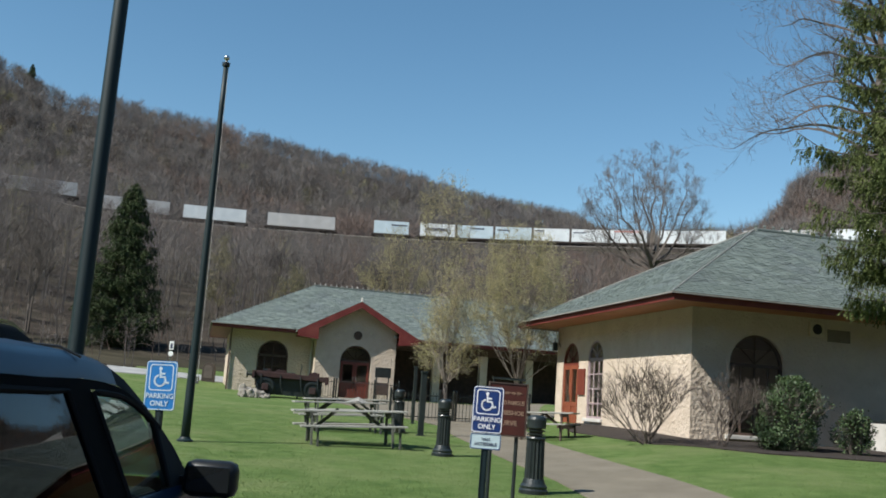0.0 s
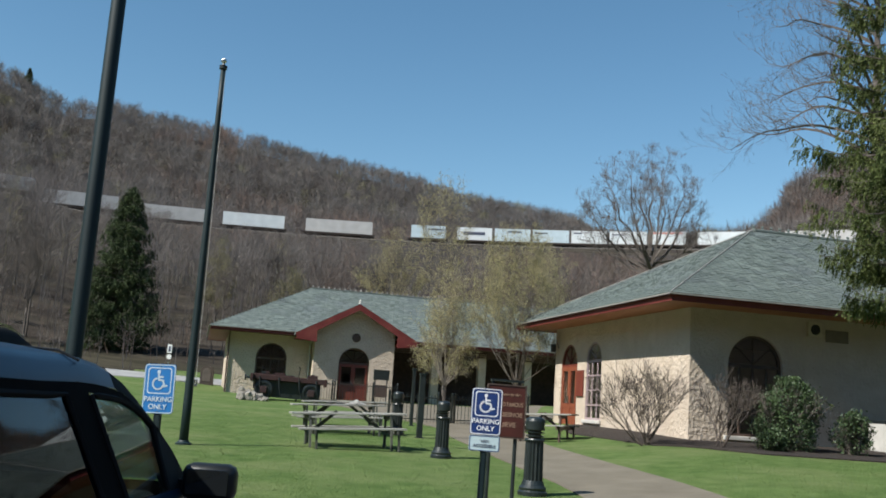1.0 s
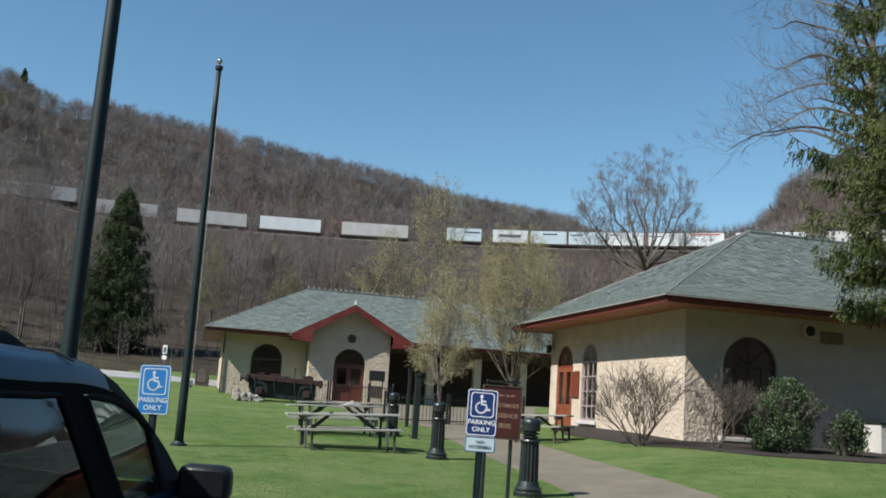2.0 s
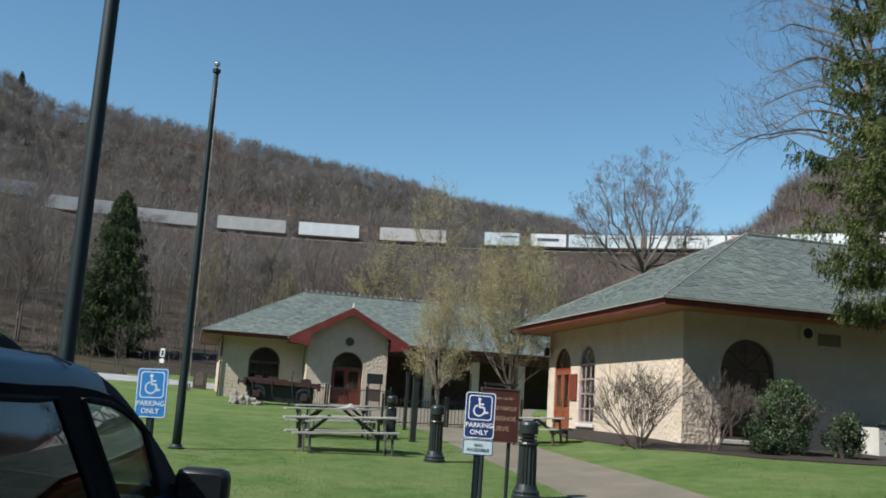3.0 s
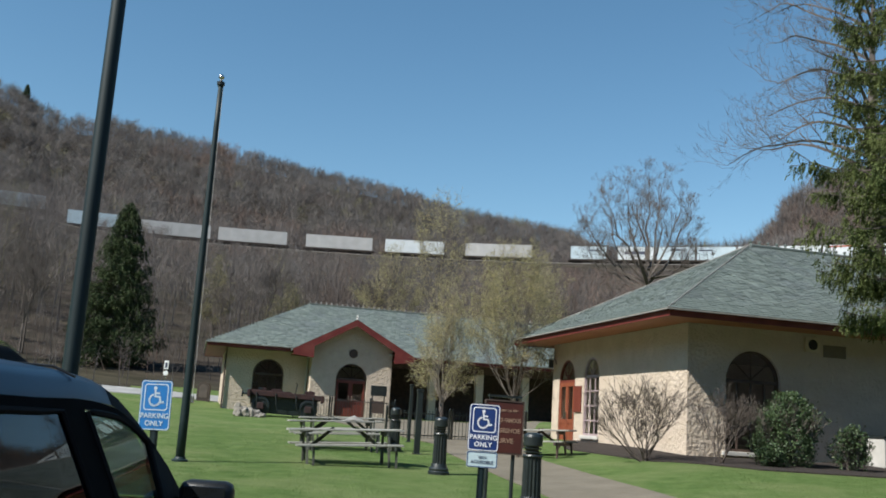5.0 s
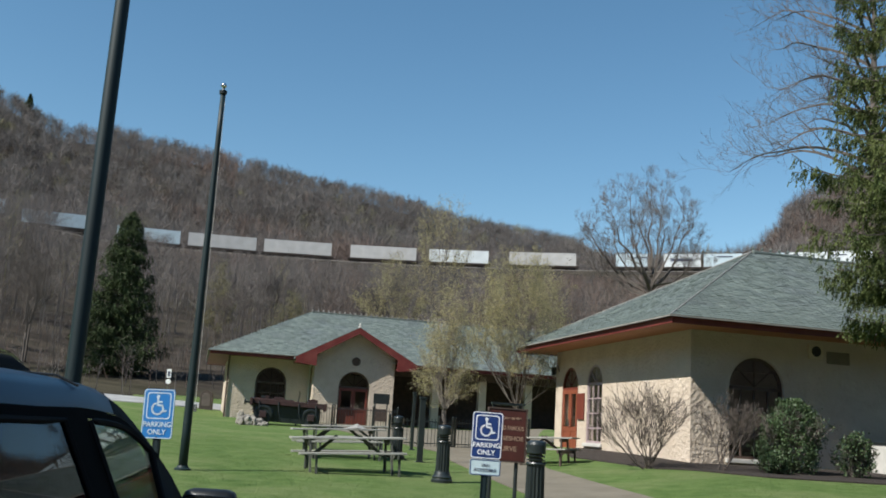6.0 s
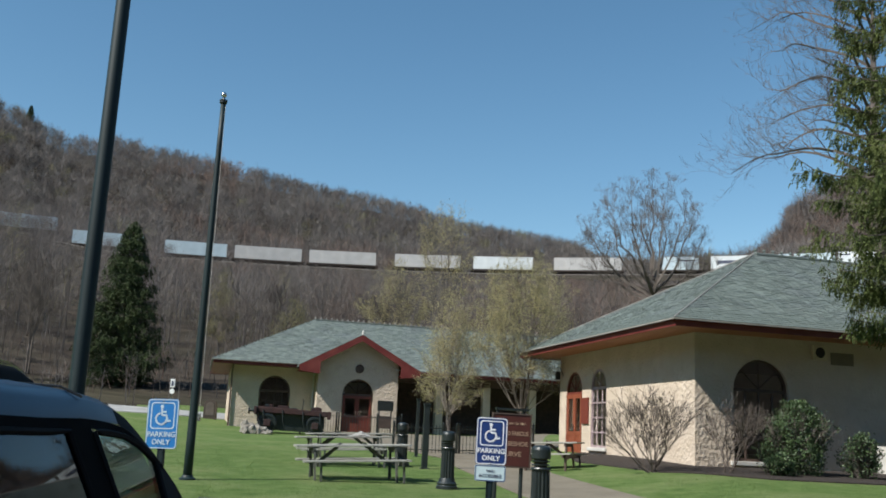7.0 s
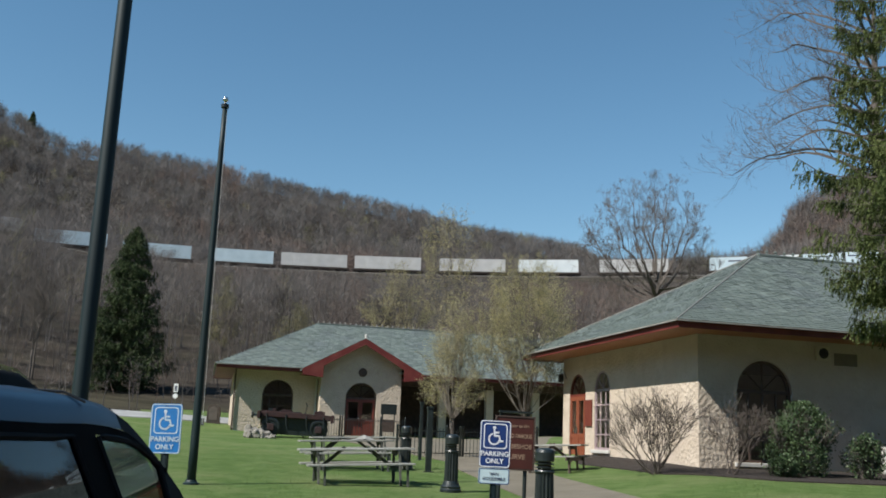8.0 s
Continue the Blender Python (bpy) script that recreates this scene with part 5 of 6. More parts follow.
vehicle("parked_car", -2.12, 0, [(1.0, 1.05), (1.25, 1.38), (1.6, 1.52), (2.2, 1.56), (2.94, 1.572), (3.43, 1.567), (3.71, 1.575), (3.92, 1.568), (4.15, 1.55), (4.30, 1.505), (4.43, 1.44), (4.62, 1.33), (4.76, 1.2), (4.86, 1.05), (4.92, 0.99)],
        0.92, 0.73, 0.98, M["car_paint"], "dark blue parked car with black window frames", "car", [(1.7, 3.56, 0), (3.82, 4.52, 1)], 4.78, 5.9, 0.75)
vehicle("parked_van", -4.25, 0, [(4.2, 1.1), (4.4, 1.55), (5.0, 1.79), (6.0, 1.865), (7.3, 1.87), (7.8, 1.855), (8.05, 1.79), (8.3, 1.64), (8.6, 1.35), (8.75, 1.1)],
        0.95, 0.86, 1.08, M["van_paint"], "black parked van seen over the nearer car", "van", [(4.8, 6.5, 0), (6.7, 8.1, 1)], 8.5, 9.15, 3.8)
# ---- plants ----
def spin(d, rng, spread):
    """A direction turned away from d by about spread radians."""
    a = d.orthogonal().normalized()
    b = d.cross(a)
    f = rng.uniform(0, 2 * math.pi)
    return (d + (a * math.cos(f) + b * math.sin(f)) * math.tan(spread)).normalized()


def grow(rng, p, d, length, radius, depth, out, up=0.12, bend=0.16, kids=(2, 3), spread=(0.35, 0.75), shrink=0.72, thin=0.62, tips=None, least=0.006, steps=3, side=0.5):
    """Branches as a list of (p, q, radius at p, radius at q)."""
    r = radius
    for k in range(steps):
        nd = (spin(d, rng, rng.uniform(0, bend)) + Vector((0, 0, up))).normalized()
        q = p + nd * (length / steps)
        r2 = max(least, r * (1 - (1 - thin ** 0.7) / steps))
        out.append((p.copy(), q.copy(), r, r2))
        p, d, r = q, nd, r2
        if depth > 0 and rng.random() < side and k < steps - 1:
            grow(rng, p, spin(d, rng, rng.uniform(*spread)), length * shrink * rng.uniform(0.6, 0.95), r * 0.6, depth - 1, out, up, bend, kids, spread, shrink, thin, tips, least, steps, side)
    if depth <= 0:
        if tips is not None:
            tips.append((p, d))
        return
    for _ in range(rng.randint(*kids)):
        grow(rng, p, spin(d, rng, rng.uniform(*spread)), length * shrink * rng.uniform(0.75, 1.1), r * rng.uniform(0.6, 0.8), depth - 1, out, up, bend, kids, spread, shrink, thin, tips, least, steps, side)


def sticks(segs, sides=3):
    """Tapered prisms for branch segments, as triangles."""
    tri = []
    ang = [2 * math.pi * k / sides for k in range(sides)]
    for p, q, r0, r1 in segs:
        d = q - p
        if d.length < 1e-5:
            continue
        d.normalize()
        a = d.orthogonal().normalized()
        b = d.cross(a)
        lo = [p + (a * math.cos(t) + b * math.sin(t)) * r0 for t in ang]
        hi = [q + (a * math.cos(t) + b * math.sin(t)) * r1 for t in ang]
        for k in range(sides):
            j = (k + 1) % sides
            tri.append((lo[k], lo[j], hi[j]))
            tri.append((lo[k], hi[j], hi[k]))
    return np.array([[tuple(v) for v in t] for t in tri], dtype=np.float32)


def flakes(points, size, rng, count=1, jitter=0.1, droop=0.0):
    """Small leaf-like triangle pairs round points."""
    tri = []
    for p in points:
        for _ in range(count):
            c = Vector(p) + Vector((rng.gauss(0, jitter), rng.gauss(0, jitter), rng.gauss(0, jitter)))
            a = Vector((rng.gauss(0, 1), rng.gauss(0, 1), rng.gauss(0, 1) - droop)).normalized()
            b = a.orthogonal().normalized()
            b = (b * math.cos(3 * rng.random()) + a.cross(b) * math.sin(3 * rng.random())).normalized()
            s = size * rng.uniform(0.6, 1.3)
            w = s * 0.3
            tri.append((c, c + a * s * 0.5 + b * w, c + a * s))
            tri.append((c, c + a * s, c + a * s * 0.5 - b * w))
    return np.array([[tuple(v) for v in t] for t in tri], dtype=np.float32)


def bare_tree(name, seed, height, trunk, fork, label, depth=5, bark="bark", twig="twig", lean=0.0, spread=(0.3, 0.7), first=(3, 4), least=0.012, category="tree", group="", up=0.1, shrink=0.74, limb=0.36, width=0.0, bend=0.16):
    rng = random.Random(seed)
    h = empty(name, Matrix(), label, category, group)
    bm = bmesh.new()
    pts = [(lean * fork * (k / 5) ** 2 + rng.uniform(-0.04, 0.04), rng.uniform(-0.05, 0.05), -0.4 + (fork + 0.4) * k / 5) for k in range(6)]
    tube(bm, pts, [trunk * (1.35 if k == 0 else 1.05 - 0.06 * k) for k in range(6)], 10)
    part("trunk", bm, M[bark], h, smooth=True)
    out, tips = [], []
    base = Vector(pts[-1]) - Vector((0, 0, 0.1))
    n = rng.randint(*first)
    for k in range(n):
        a = 2 * math.pi * (k + rng.uniform(-0.2, 0.2)) / n
        s = rng.uniform(*spread)
        d = Vector((math.cos(a) * math.sin(s), math.sin(a) * math.sin(s), math.cos(s)))
        grow(rng, base, d, (height - fork) * limb * rng.uniform(0.8, 1.15), trunk * 0.62, depth, out, up=up, bend=bend, spread=(0.3, 0.75), shrink=shrink, tips=tips, least=least)
    big = [s for s in out if s[2] > trunk * 0.12]
    small = [s for s in out if s[2] <= trunk * 0.12]
    # keep the crown to the tree's height
    top = max(s[1].z for s in out)
    k = (height - fork) / max(0.1, top - fork)
    wide = sorted(math.hypot(s[1].x - base.x, s[1].y - base.y) for s in out)[int(len(out) * 0.97)]
    kw = width / wide if width else 1.0

    def fit(v):
        x, y = base.x + (v.x - base.x) * kw, base.y + (v.y - base.y) * kw
        return Vector((x, y, fork + (v.z - fork) * k)) if v.z > fork else Vector((x, y, v.z))
    a = sticks([(fit(p), fit(q), a, b) for p, q, a, b in big], 5)
    if small:
        b = sticks([(fit(p), fit(q), a, b) for p, q, a, b in small], 3)
        triangles("crown", np.concatenate([a, b]), M[bark], h, "", M[twig], len(a))
    else:
        triangles("crown", a, M[bark], h)
    return h, [(fit(p), d) for p, d in tips]


def put(h, x, y, turn=0.0, dz=0.0, scale=1.0):
    h.matrix_world = pose(x, y, ground(x, y) + dz, 0, 0, turn) @ Matrix.Scale(scale, 4)


# the lone bare tree behind the roof, and the large one behind the spruce
def domed_tree(seed, height, trunk, fork, width, label):
    """A bare tree that forks into long crooked limbs under a wide domed crown of fine twigs."""
    rng = random.Random(seed)
    h = empty("bare_tree", Matrix(), label, "tree")
    bm = bmesh.new()
    tube(bm, [(0.1, 0, -0.4), (0.0, 0.05, fork * 0.5), (0.05, 0, fork)], [trunk * 1.25, trunk, trunk * 0.85], 9)
    part("trunk", bm, M["bark"], h, smooth=True)
    out = []
    # limbs: bearing, lean of the tip from upright, how high on the fork they leave
    limbs = [(10 + rng.uniform(-25, 25) + 137.5 * k, lean, lift) for k, (lean, lift) in enumerate(
        [(6, 2.0), (62, 0.0), (30, 0.6), (74, 0.2), (48, 0.9), (80, 0.8), (24, 1.6), (66, 0.4), (44, 1.4)])]
    for a, lean, lift in limbs + [(180, 78, 0.1), (188, 46, 0.4), (5, 70, 0.2), (170, 60, 0.3), (12, 52, 0.5), (200, 24, 1.0), (350, 36, 0.8)]:
        a, lean = radians(a), radians(lean)
        base = Vector((0.05, 0, fork - 0.2 + lift))
        tip = Vector((-0.35 + width * math.sin(lean) * math.cos(a), 0.9 * width * math.sin(lean) * math.sin(a), fork + 1.3 + (height - fork - 1.9) * math.cos(lean)))
        knee = base.lerp(tip, 0.45) + Vector((0.25 * (tip.x - base.x), 0.25 * (tip.y - base.y), -0.12 * (tip - base).length))
        n, r0 = 9, trunk * rng.uniform(0.26, 0.42)
        p = base
        wob = Vector((rng.uniform(0, 9), rng.uniform(0, 9), 0))
        for i in range(1, n + 1):
            t = i / n
            q = base * (1 - t) ** 2 + knee * (2 * t * (1 - t)) + tip * t * t
            q = q + 1.0 * min(t, 0.7) * Vector((noise.noise(wob + Vector((3 * t, 0, 0))), noise.noise(wob + Vector((0, 3 * t, 5))), noise.noise(wob + Vector((0, 1, 3 * t)))))
            ra, rb = r0 * (1.04 - (i - 1) / n) + 0.012, r0 * (1.04 - t) + 0.012
            out.append((p, q, ra, rb))
            if i >= 4:
                for _ in range(2 if i < 6 else 3 if i < 9 else 5):
                    d = spin((q - p).normalized(), rng, rng.uniform(0.5, 1.2))
                    grow(rng, q, d, 0.66 * rng.uniform(0.7, 1.15), max(0.010, rb * 0.33), 4, out, up=0.1, bend=0.3, spread=(0.3, 0.75), shrink=0.72, least=0.0035, side=0.3)
            p = q
    triangles("crown", sticks(out, 3), M["bark"], h)
    return h


put(domed_tree(5, 16.6, 0.3, 8.9, 3.8, "tall bare grey tree with a wide domed crown behind the roof"), 13.15, 60, 0)


def bough_tree(seed, x, y, height, trunk, label):
    """A tall bare tree with long, nearly level boughs that carry fine upturned twigs."""
    rng = random.Random(seed)
    h = empty("bare_tree", Matrix(), label, "tree")
    bm = bmesh.new()
    tube(bm, [(0, 0, -0.4), (0.1, 0, height * 0.3), (-0.1, 0.1, height * 0.6), (0.1, 0, height * 0.97)], [trunk * 1.2, trunk, trunk * 0.7, 0.04], 10)
    part("trunk", bm, M["bark"], h, smooth=True)
    out = []
    n = 28
    for k in range(n):
        up = k / (n - 1)
        z = height * (0.52 + 0.46 * up)
        a = math.pi + (0.9 * math.sin(2.1 * k) if k % 3 else 2.4 * k)
        reach = height * (0.285 - 0.11 * up) * rng.uniform(0.85, 1.12)
        rise = reach * (0.05 + 0.75 * up + rng.uniform(-0.12, 0.12))
        wob = Vector((rng.uniform(0, 50), rng.uniform(0, 50), 0))
        p, steps, r0 = Vector((0, 0, z)), 11, trunk * (0.34 - 0.16 * up)
        for i in range(1, steps + 1):
            t = i / steps
            q = Vector((reach * t * math.cos(a), reach * t * math.sin(a), z + rise * t + 0.13 * reach * math.sin(math.pi * t) - 0.05 * reach * t * t))
            q += 0.16 * reach * t * Vector((noise.noise(wob + Vector((2 * t, 0, 0))), noise.noise(wob + Vector((0, 2 * t, 4))), 0.9 * noise.noise(wob + Vector((4, 2.5 * t, 0)))))
            ra, rb = r0 * (1.03 - (i - 1) / steps) + 0.012, r0 * (1.03 - t) + 0.012
            out.append((p, q, ra, rb))
            if i >= 4:
                for _ in range(1 if i < 7 else 2):
                    d = (spin((q - p).normalized(), rng, rng.uniform(0.4, 0.95)) + Vector((0, 0, 0.2))).normalized()
                    grow(rng, q, d, reach * 0.15 * rng.uniform(0.6, 1.3), max(0.010, rb * 0.4), 3, out, up=0.07, bend=0.3, kids=(2, 2), spread=(0.3, 0.75), shrink=0.72, least=0.0045, side=0.4)
            p = q
    triangles("crown", sticks(out, 3), M["bark"], h)
    put(h, x, y, 0)


bough_tree(8, 21.4, 46, 25.5, 0.34, "large bare tree with long spreading boughs behind the spruce")


def shoot_tree(name, seed, x, y, height, fork, trunk, width, outline, shoots, leaf, per, tint, label, group="", bark="bark_pale", start=0.35, twig=0.4, low=0.0):
    """A tree in early leaf: shoots sweep from the fork into a crown whose radius follows outline, with thin twigs and small leaves."""
    rng = random.Random(seed)
    h = empty(name, Matrix(), label, "tree", group)
    bm = bmesh.new()
    tube(bm, [(0, 0, -0.3), (0.03, 0.01, fork * 0.5), (0, 0.02, fork)], [trunk * 1.25, trunk, trunk * 0.9], 9)
    part("trunk", bm, M["bark"], h, smooth=True)
    segs, spots, mains = [], [], []
    span = height - fork
    for k in range(shoots):
        up = low + (1 - low) * rng.random() ** 0.8
        a = 2.39996 * k + rng.uniform(-0.3, 0.3)
        rim = width * float(np.interp(up, [0, 0.15, 0.35, 0.6, 0.8, 1.0], outline)) * (1 + 0.22 * noise.noise((math.cos(a) * 1.5, math.sin(a) * 1.5, up * 4 + seed)))
        r = rim * rng.uniform(0.25, 1.0) ** 0.5
        tip = Vector((r * math.cos(a), r * math.sin(a), fork + 0.1 + span * up * rng.uniform(0.94, 1.0)))
        base = Vector((0, 0, fork - rng.uniform(0.0, 0.25)))
        if len(mains) >= 14:
            # a side shoot leaves the nearest of a few main stems
            near = min(rng.sample(mains, 5), key=lambda m: (m[-1] - tip).length)
            base = near[rng.randint(3, 6)]
        knee = Vector((tip.x * 0.55, tip.y * 0.55, fork + max(0.35 * span * up, 0.12 * span)))
        if len(mains) >= 14:
            knee = base.lerp(tip, 0.5) + Vector((0.12 * (tip.x - base.x), 0.12 * (tip.y - base.y), -0.03 * span))
        n = 9
        p = base
        wob = Vector((rng.uniform(0, 50), rng.uniform(0, 50), 0))
        r0 = min(trunk * 0.35, 0.010 + 0.0045 * (tip - base).length) * (1.0 if len(mains) < 14 else 0.5)
        stem = [base]
        for i in range(1, n + 1):
            t = i / n
            q = base * (1 - t) ** 2 + knee * (2 * t * (1 - t)) + tip * t * t
            q = q + 0.05 * span * t * Vector((noise.noise(wob + Vector((2.5 * t, 0, 0))), noise.noise(wob + Vector((0, 2.5 * t, 7))), 0))
            ra, rb = r0 * (1 - 0.85 * (i - 1) / n), r0 * (1 - 0.85 * t)
            segs.append((p, q, ra, rb))
            if t > start:
                for _ in range(3):
                    d = spin((q - p).normalized(), rng, rng.uniform(0.3, 1.0))
                    e = q + d * twig * rng.uniform(0.5, 1.2)
                    m = q.lerp(e, 0.5) + Vector((0, 0, 0.04 * twig))
                    segs.append((q, m, rb * 0.6, 0.004))
                    segs.append((m, e, 0.004, 0.003))
                    for f in (0.3, 0.55, 0.8, 1.0):
                        spots.append(q.lerp(e, f))
            stem.append(q)
            p = q
        if len(mains) < 14:
            mains.append(stem)
    triangles("stem_work", sticks(segs, 3), M[bark], h)
    triangles("foliage", flakes(spots, leaf, rng, per, twig * 0.14), M[tint], h)["kind"] = "stuff"
    put(h, x, y, seed * 40)


EGG, DOME, SPREAD = (0.6, 0.95, 1.0, 0.92, 0.7, 0.2), (0.45, 0.75, 1.0, 1.05, 0.9, 0.35), (0.7, 1.0, 1.0, 0.85, 0.6, 0.15)
shoot_tree("budding_tree", 1, 0.28, 34.2, 5.3, 1.35, 0.09, 1.18, EGG, 85, 0.04, 3, "buds", "slender tree in yellow-green bud on the lawn", "budding trees by the museum")
shoot_tree("budding_tree", 2, 3.05, 36.8, 7.45, 1.4, 0.12, 2.2, DOME, 190, 0.043, 4, "buds", "broad rounded tree in yellow-green bud on the lawn", "budding trees by the museum", start=0.5, low=0.2)
for seed, x, y, top, fork, trunk, wide, shape, shoots, leaf, tint, label in (
        (31, -0.2, 76, 16.8, 6.8, 0.17, 2.7, DOME, 66, 0.095, "buds", "tall tree in thin yellow-green leaf behind the museum"),
        (34, -4.2, 80, 11.8, 3.0, 0.18, 3.9, SPREAD, 110, 0.095, "buds", "low spreading tree in yellow-green leaf"),
        (37, 8.2, 68, 8.5, 2.5, 0.1, 1.2, EGG, 40, 0.08, "buds", "small pale green tree behind the roof"),
        (39, -22.5, 95, 9, 1.5, 0.12, 2.2, SPREAD, 45, 0.12, "woods_green", "small tree in yellow-green leaf at the wood's edge"),
        (41, -14.0, 88, 7.5, 1.5, 0.12, 2.4, SPREAD, 50, 0.1, "woods_green", "low tree in yellow-green leaf behind the museum"),
        (43, -9.5, 92, 10.5, 2.5, 0.12, 2.6, DOME, 55, 0.09, "woods_red", "round tree in reddish bud behind the museum")):
    shoot_tree("leafing_tree", seed, x, y, top, fork, trunk, wide, shape, shoots, leaf, 2, tint, label, bark="bark", start=0.55, twig=0.7, low=0.1)


def bare_shrub(seed, x, y, height, width, stems, label):
    rng = random.Random(seed)
    h = empty("bare_shrub", Matrix(), label, "shrub", "bare shrubs by the wall")
    out = []
    for k in range(stems):
        a = 2.4 * k + rng.uniform(-0.3, 0.3)
        s = rng.uniform(0.15, 0.85)
        d = Vector((math.cos(a) * math.sin(s), math.sin(a) * math.sin(s), math.cos(s)))
        grow(rng, Vector((rng.uniform(-0.12, 0.12), rng.uniform(-0.12, 0.12), -0.05)), d, height * 0.36, 0.016, 4, out, up=0.14, bend=0.25, spread=(0.2, 0.6), shrink=0.74, least=0.0036, side=0.45)
    top = max(s[1].z for s in out)
    wide = sorted(math.hypot(s[1].x, s[1].y) for s in out)[int(len(out) * 0.96)]
    fit = lambda v: Vector((v.x * width / wide, v.y * width / wide, v.z * height / top))
    segs = [(fit(p), fit(q), a, b) for p, q, a, b in out]
    triangles("stem_work", sticks(segs, 4), M["shrub_stem"], h)
    put(h, x, y, seed * 50)


bare_shrub(3, 5.2, 24.0, 2.2, 1.5, 14, "bare brown twiggy shrub in front of the sunny wall")
bare_shrub(6, 7.0, 23.5, 2.0, 1.35, 7, "bare brown twiggy shrub at the building's corner")


def leafy_shrub(seed, x, y, height, width, n, size, label, green="holly"):
    """A dense evergreen: many leaves on a lumpy set of twigs."""
    rng = random.Random(seed)
    h = empty("evergreen_shrub", Matrix(), label, "shrub", "evergreen shrubs by the wall")
    out, tips = [], []
    for k in range(12):
        a = 2.4 * k
        s = 0.15 + 0.9 * (k / 12)
        d = Vector((math.cos(a) * math.sin(s), math.sin(a) * math.sin(s), math.cos(s)))
        grow(rng, Vector((0, 0, -0.05)), d, height * 0.4, 0.03, 3, out, up=0.12, spread=(0.3, 0.8), shrink=0.7, tips=tips, least=0.006)
    top = max(s[1].z for s in out)
    wide = sorted(math.hypot(s[1].x, s[1].y) for s in out)[int(len(out) * 0.96)]
    fit = lambda v: Vector((v.x * width / wide, v.y * width / wide, max(-0.05, v.z * height / top)))
    triangles("branch_work", sticks([(fit(p), fit(q), a, b) for p, q, a, b in out], 3), M["bark"], h)["kind"] = "stuff"
    pts = []
    for k in range(n):
        u = rng.uniform(0, 2 * math.pi)
        zz = rng.random() ** 0.9
        r = width * math.sin(math.pi * min(1, 0.18 + zz * 0.8)) ** 0.6 * (0.80 + 0.2 * math.sin(3 * u + 5 * zz) + 0.3 * noise.noise((u * 1.7, zz * 5, seed)) + 0.16 * noise.noise((u * 4.5, zz * 11, seed)))
        r *= rng.uniform(0.72, 1.03)
        pts.append(Vector((r * math.cos(u), r * math.sin(u), 0.05 + zz * height * 0.97)))
    pts += [fit(p) for p, _ in tips]
    triangles("foliage", flakes(pts, size, rng, 2, 0.04), M[green], h)["kind"] = "stuff"
    put(h, x, y, seed * 30)


leafy_shrub(1, 8.9, 24.1, 1.8, 0.86, 4800, 0.062, "dense dark green holly shrub against the wall")
leafy_shrub(2, 10.3, 23.7, 1.05, 0.5, 620, 0.07, "small sparse green shrub beside the air conditioner")
leafy_shrub(3, 8.2, 23.3, 0.5, 0.35, 500, 0.07, "low green shrub in the mulch bed")
leafy_shrub(5, 12.15, 24.4, 1.75, 0.45, 900, 0.1, "light green leafy shrub behind the air conditioner", "needles")


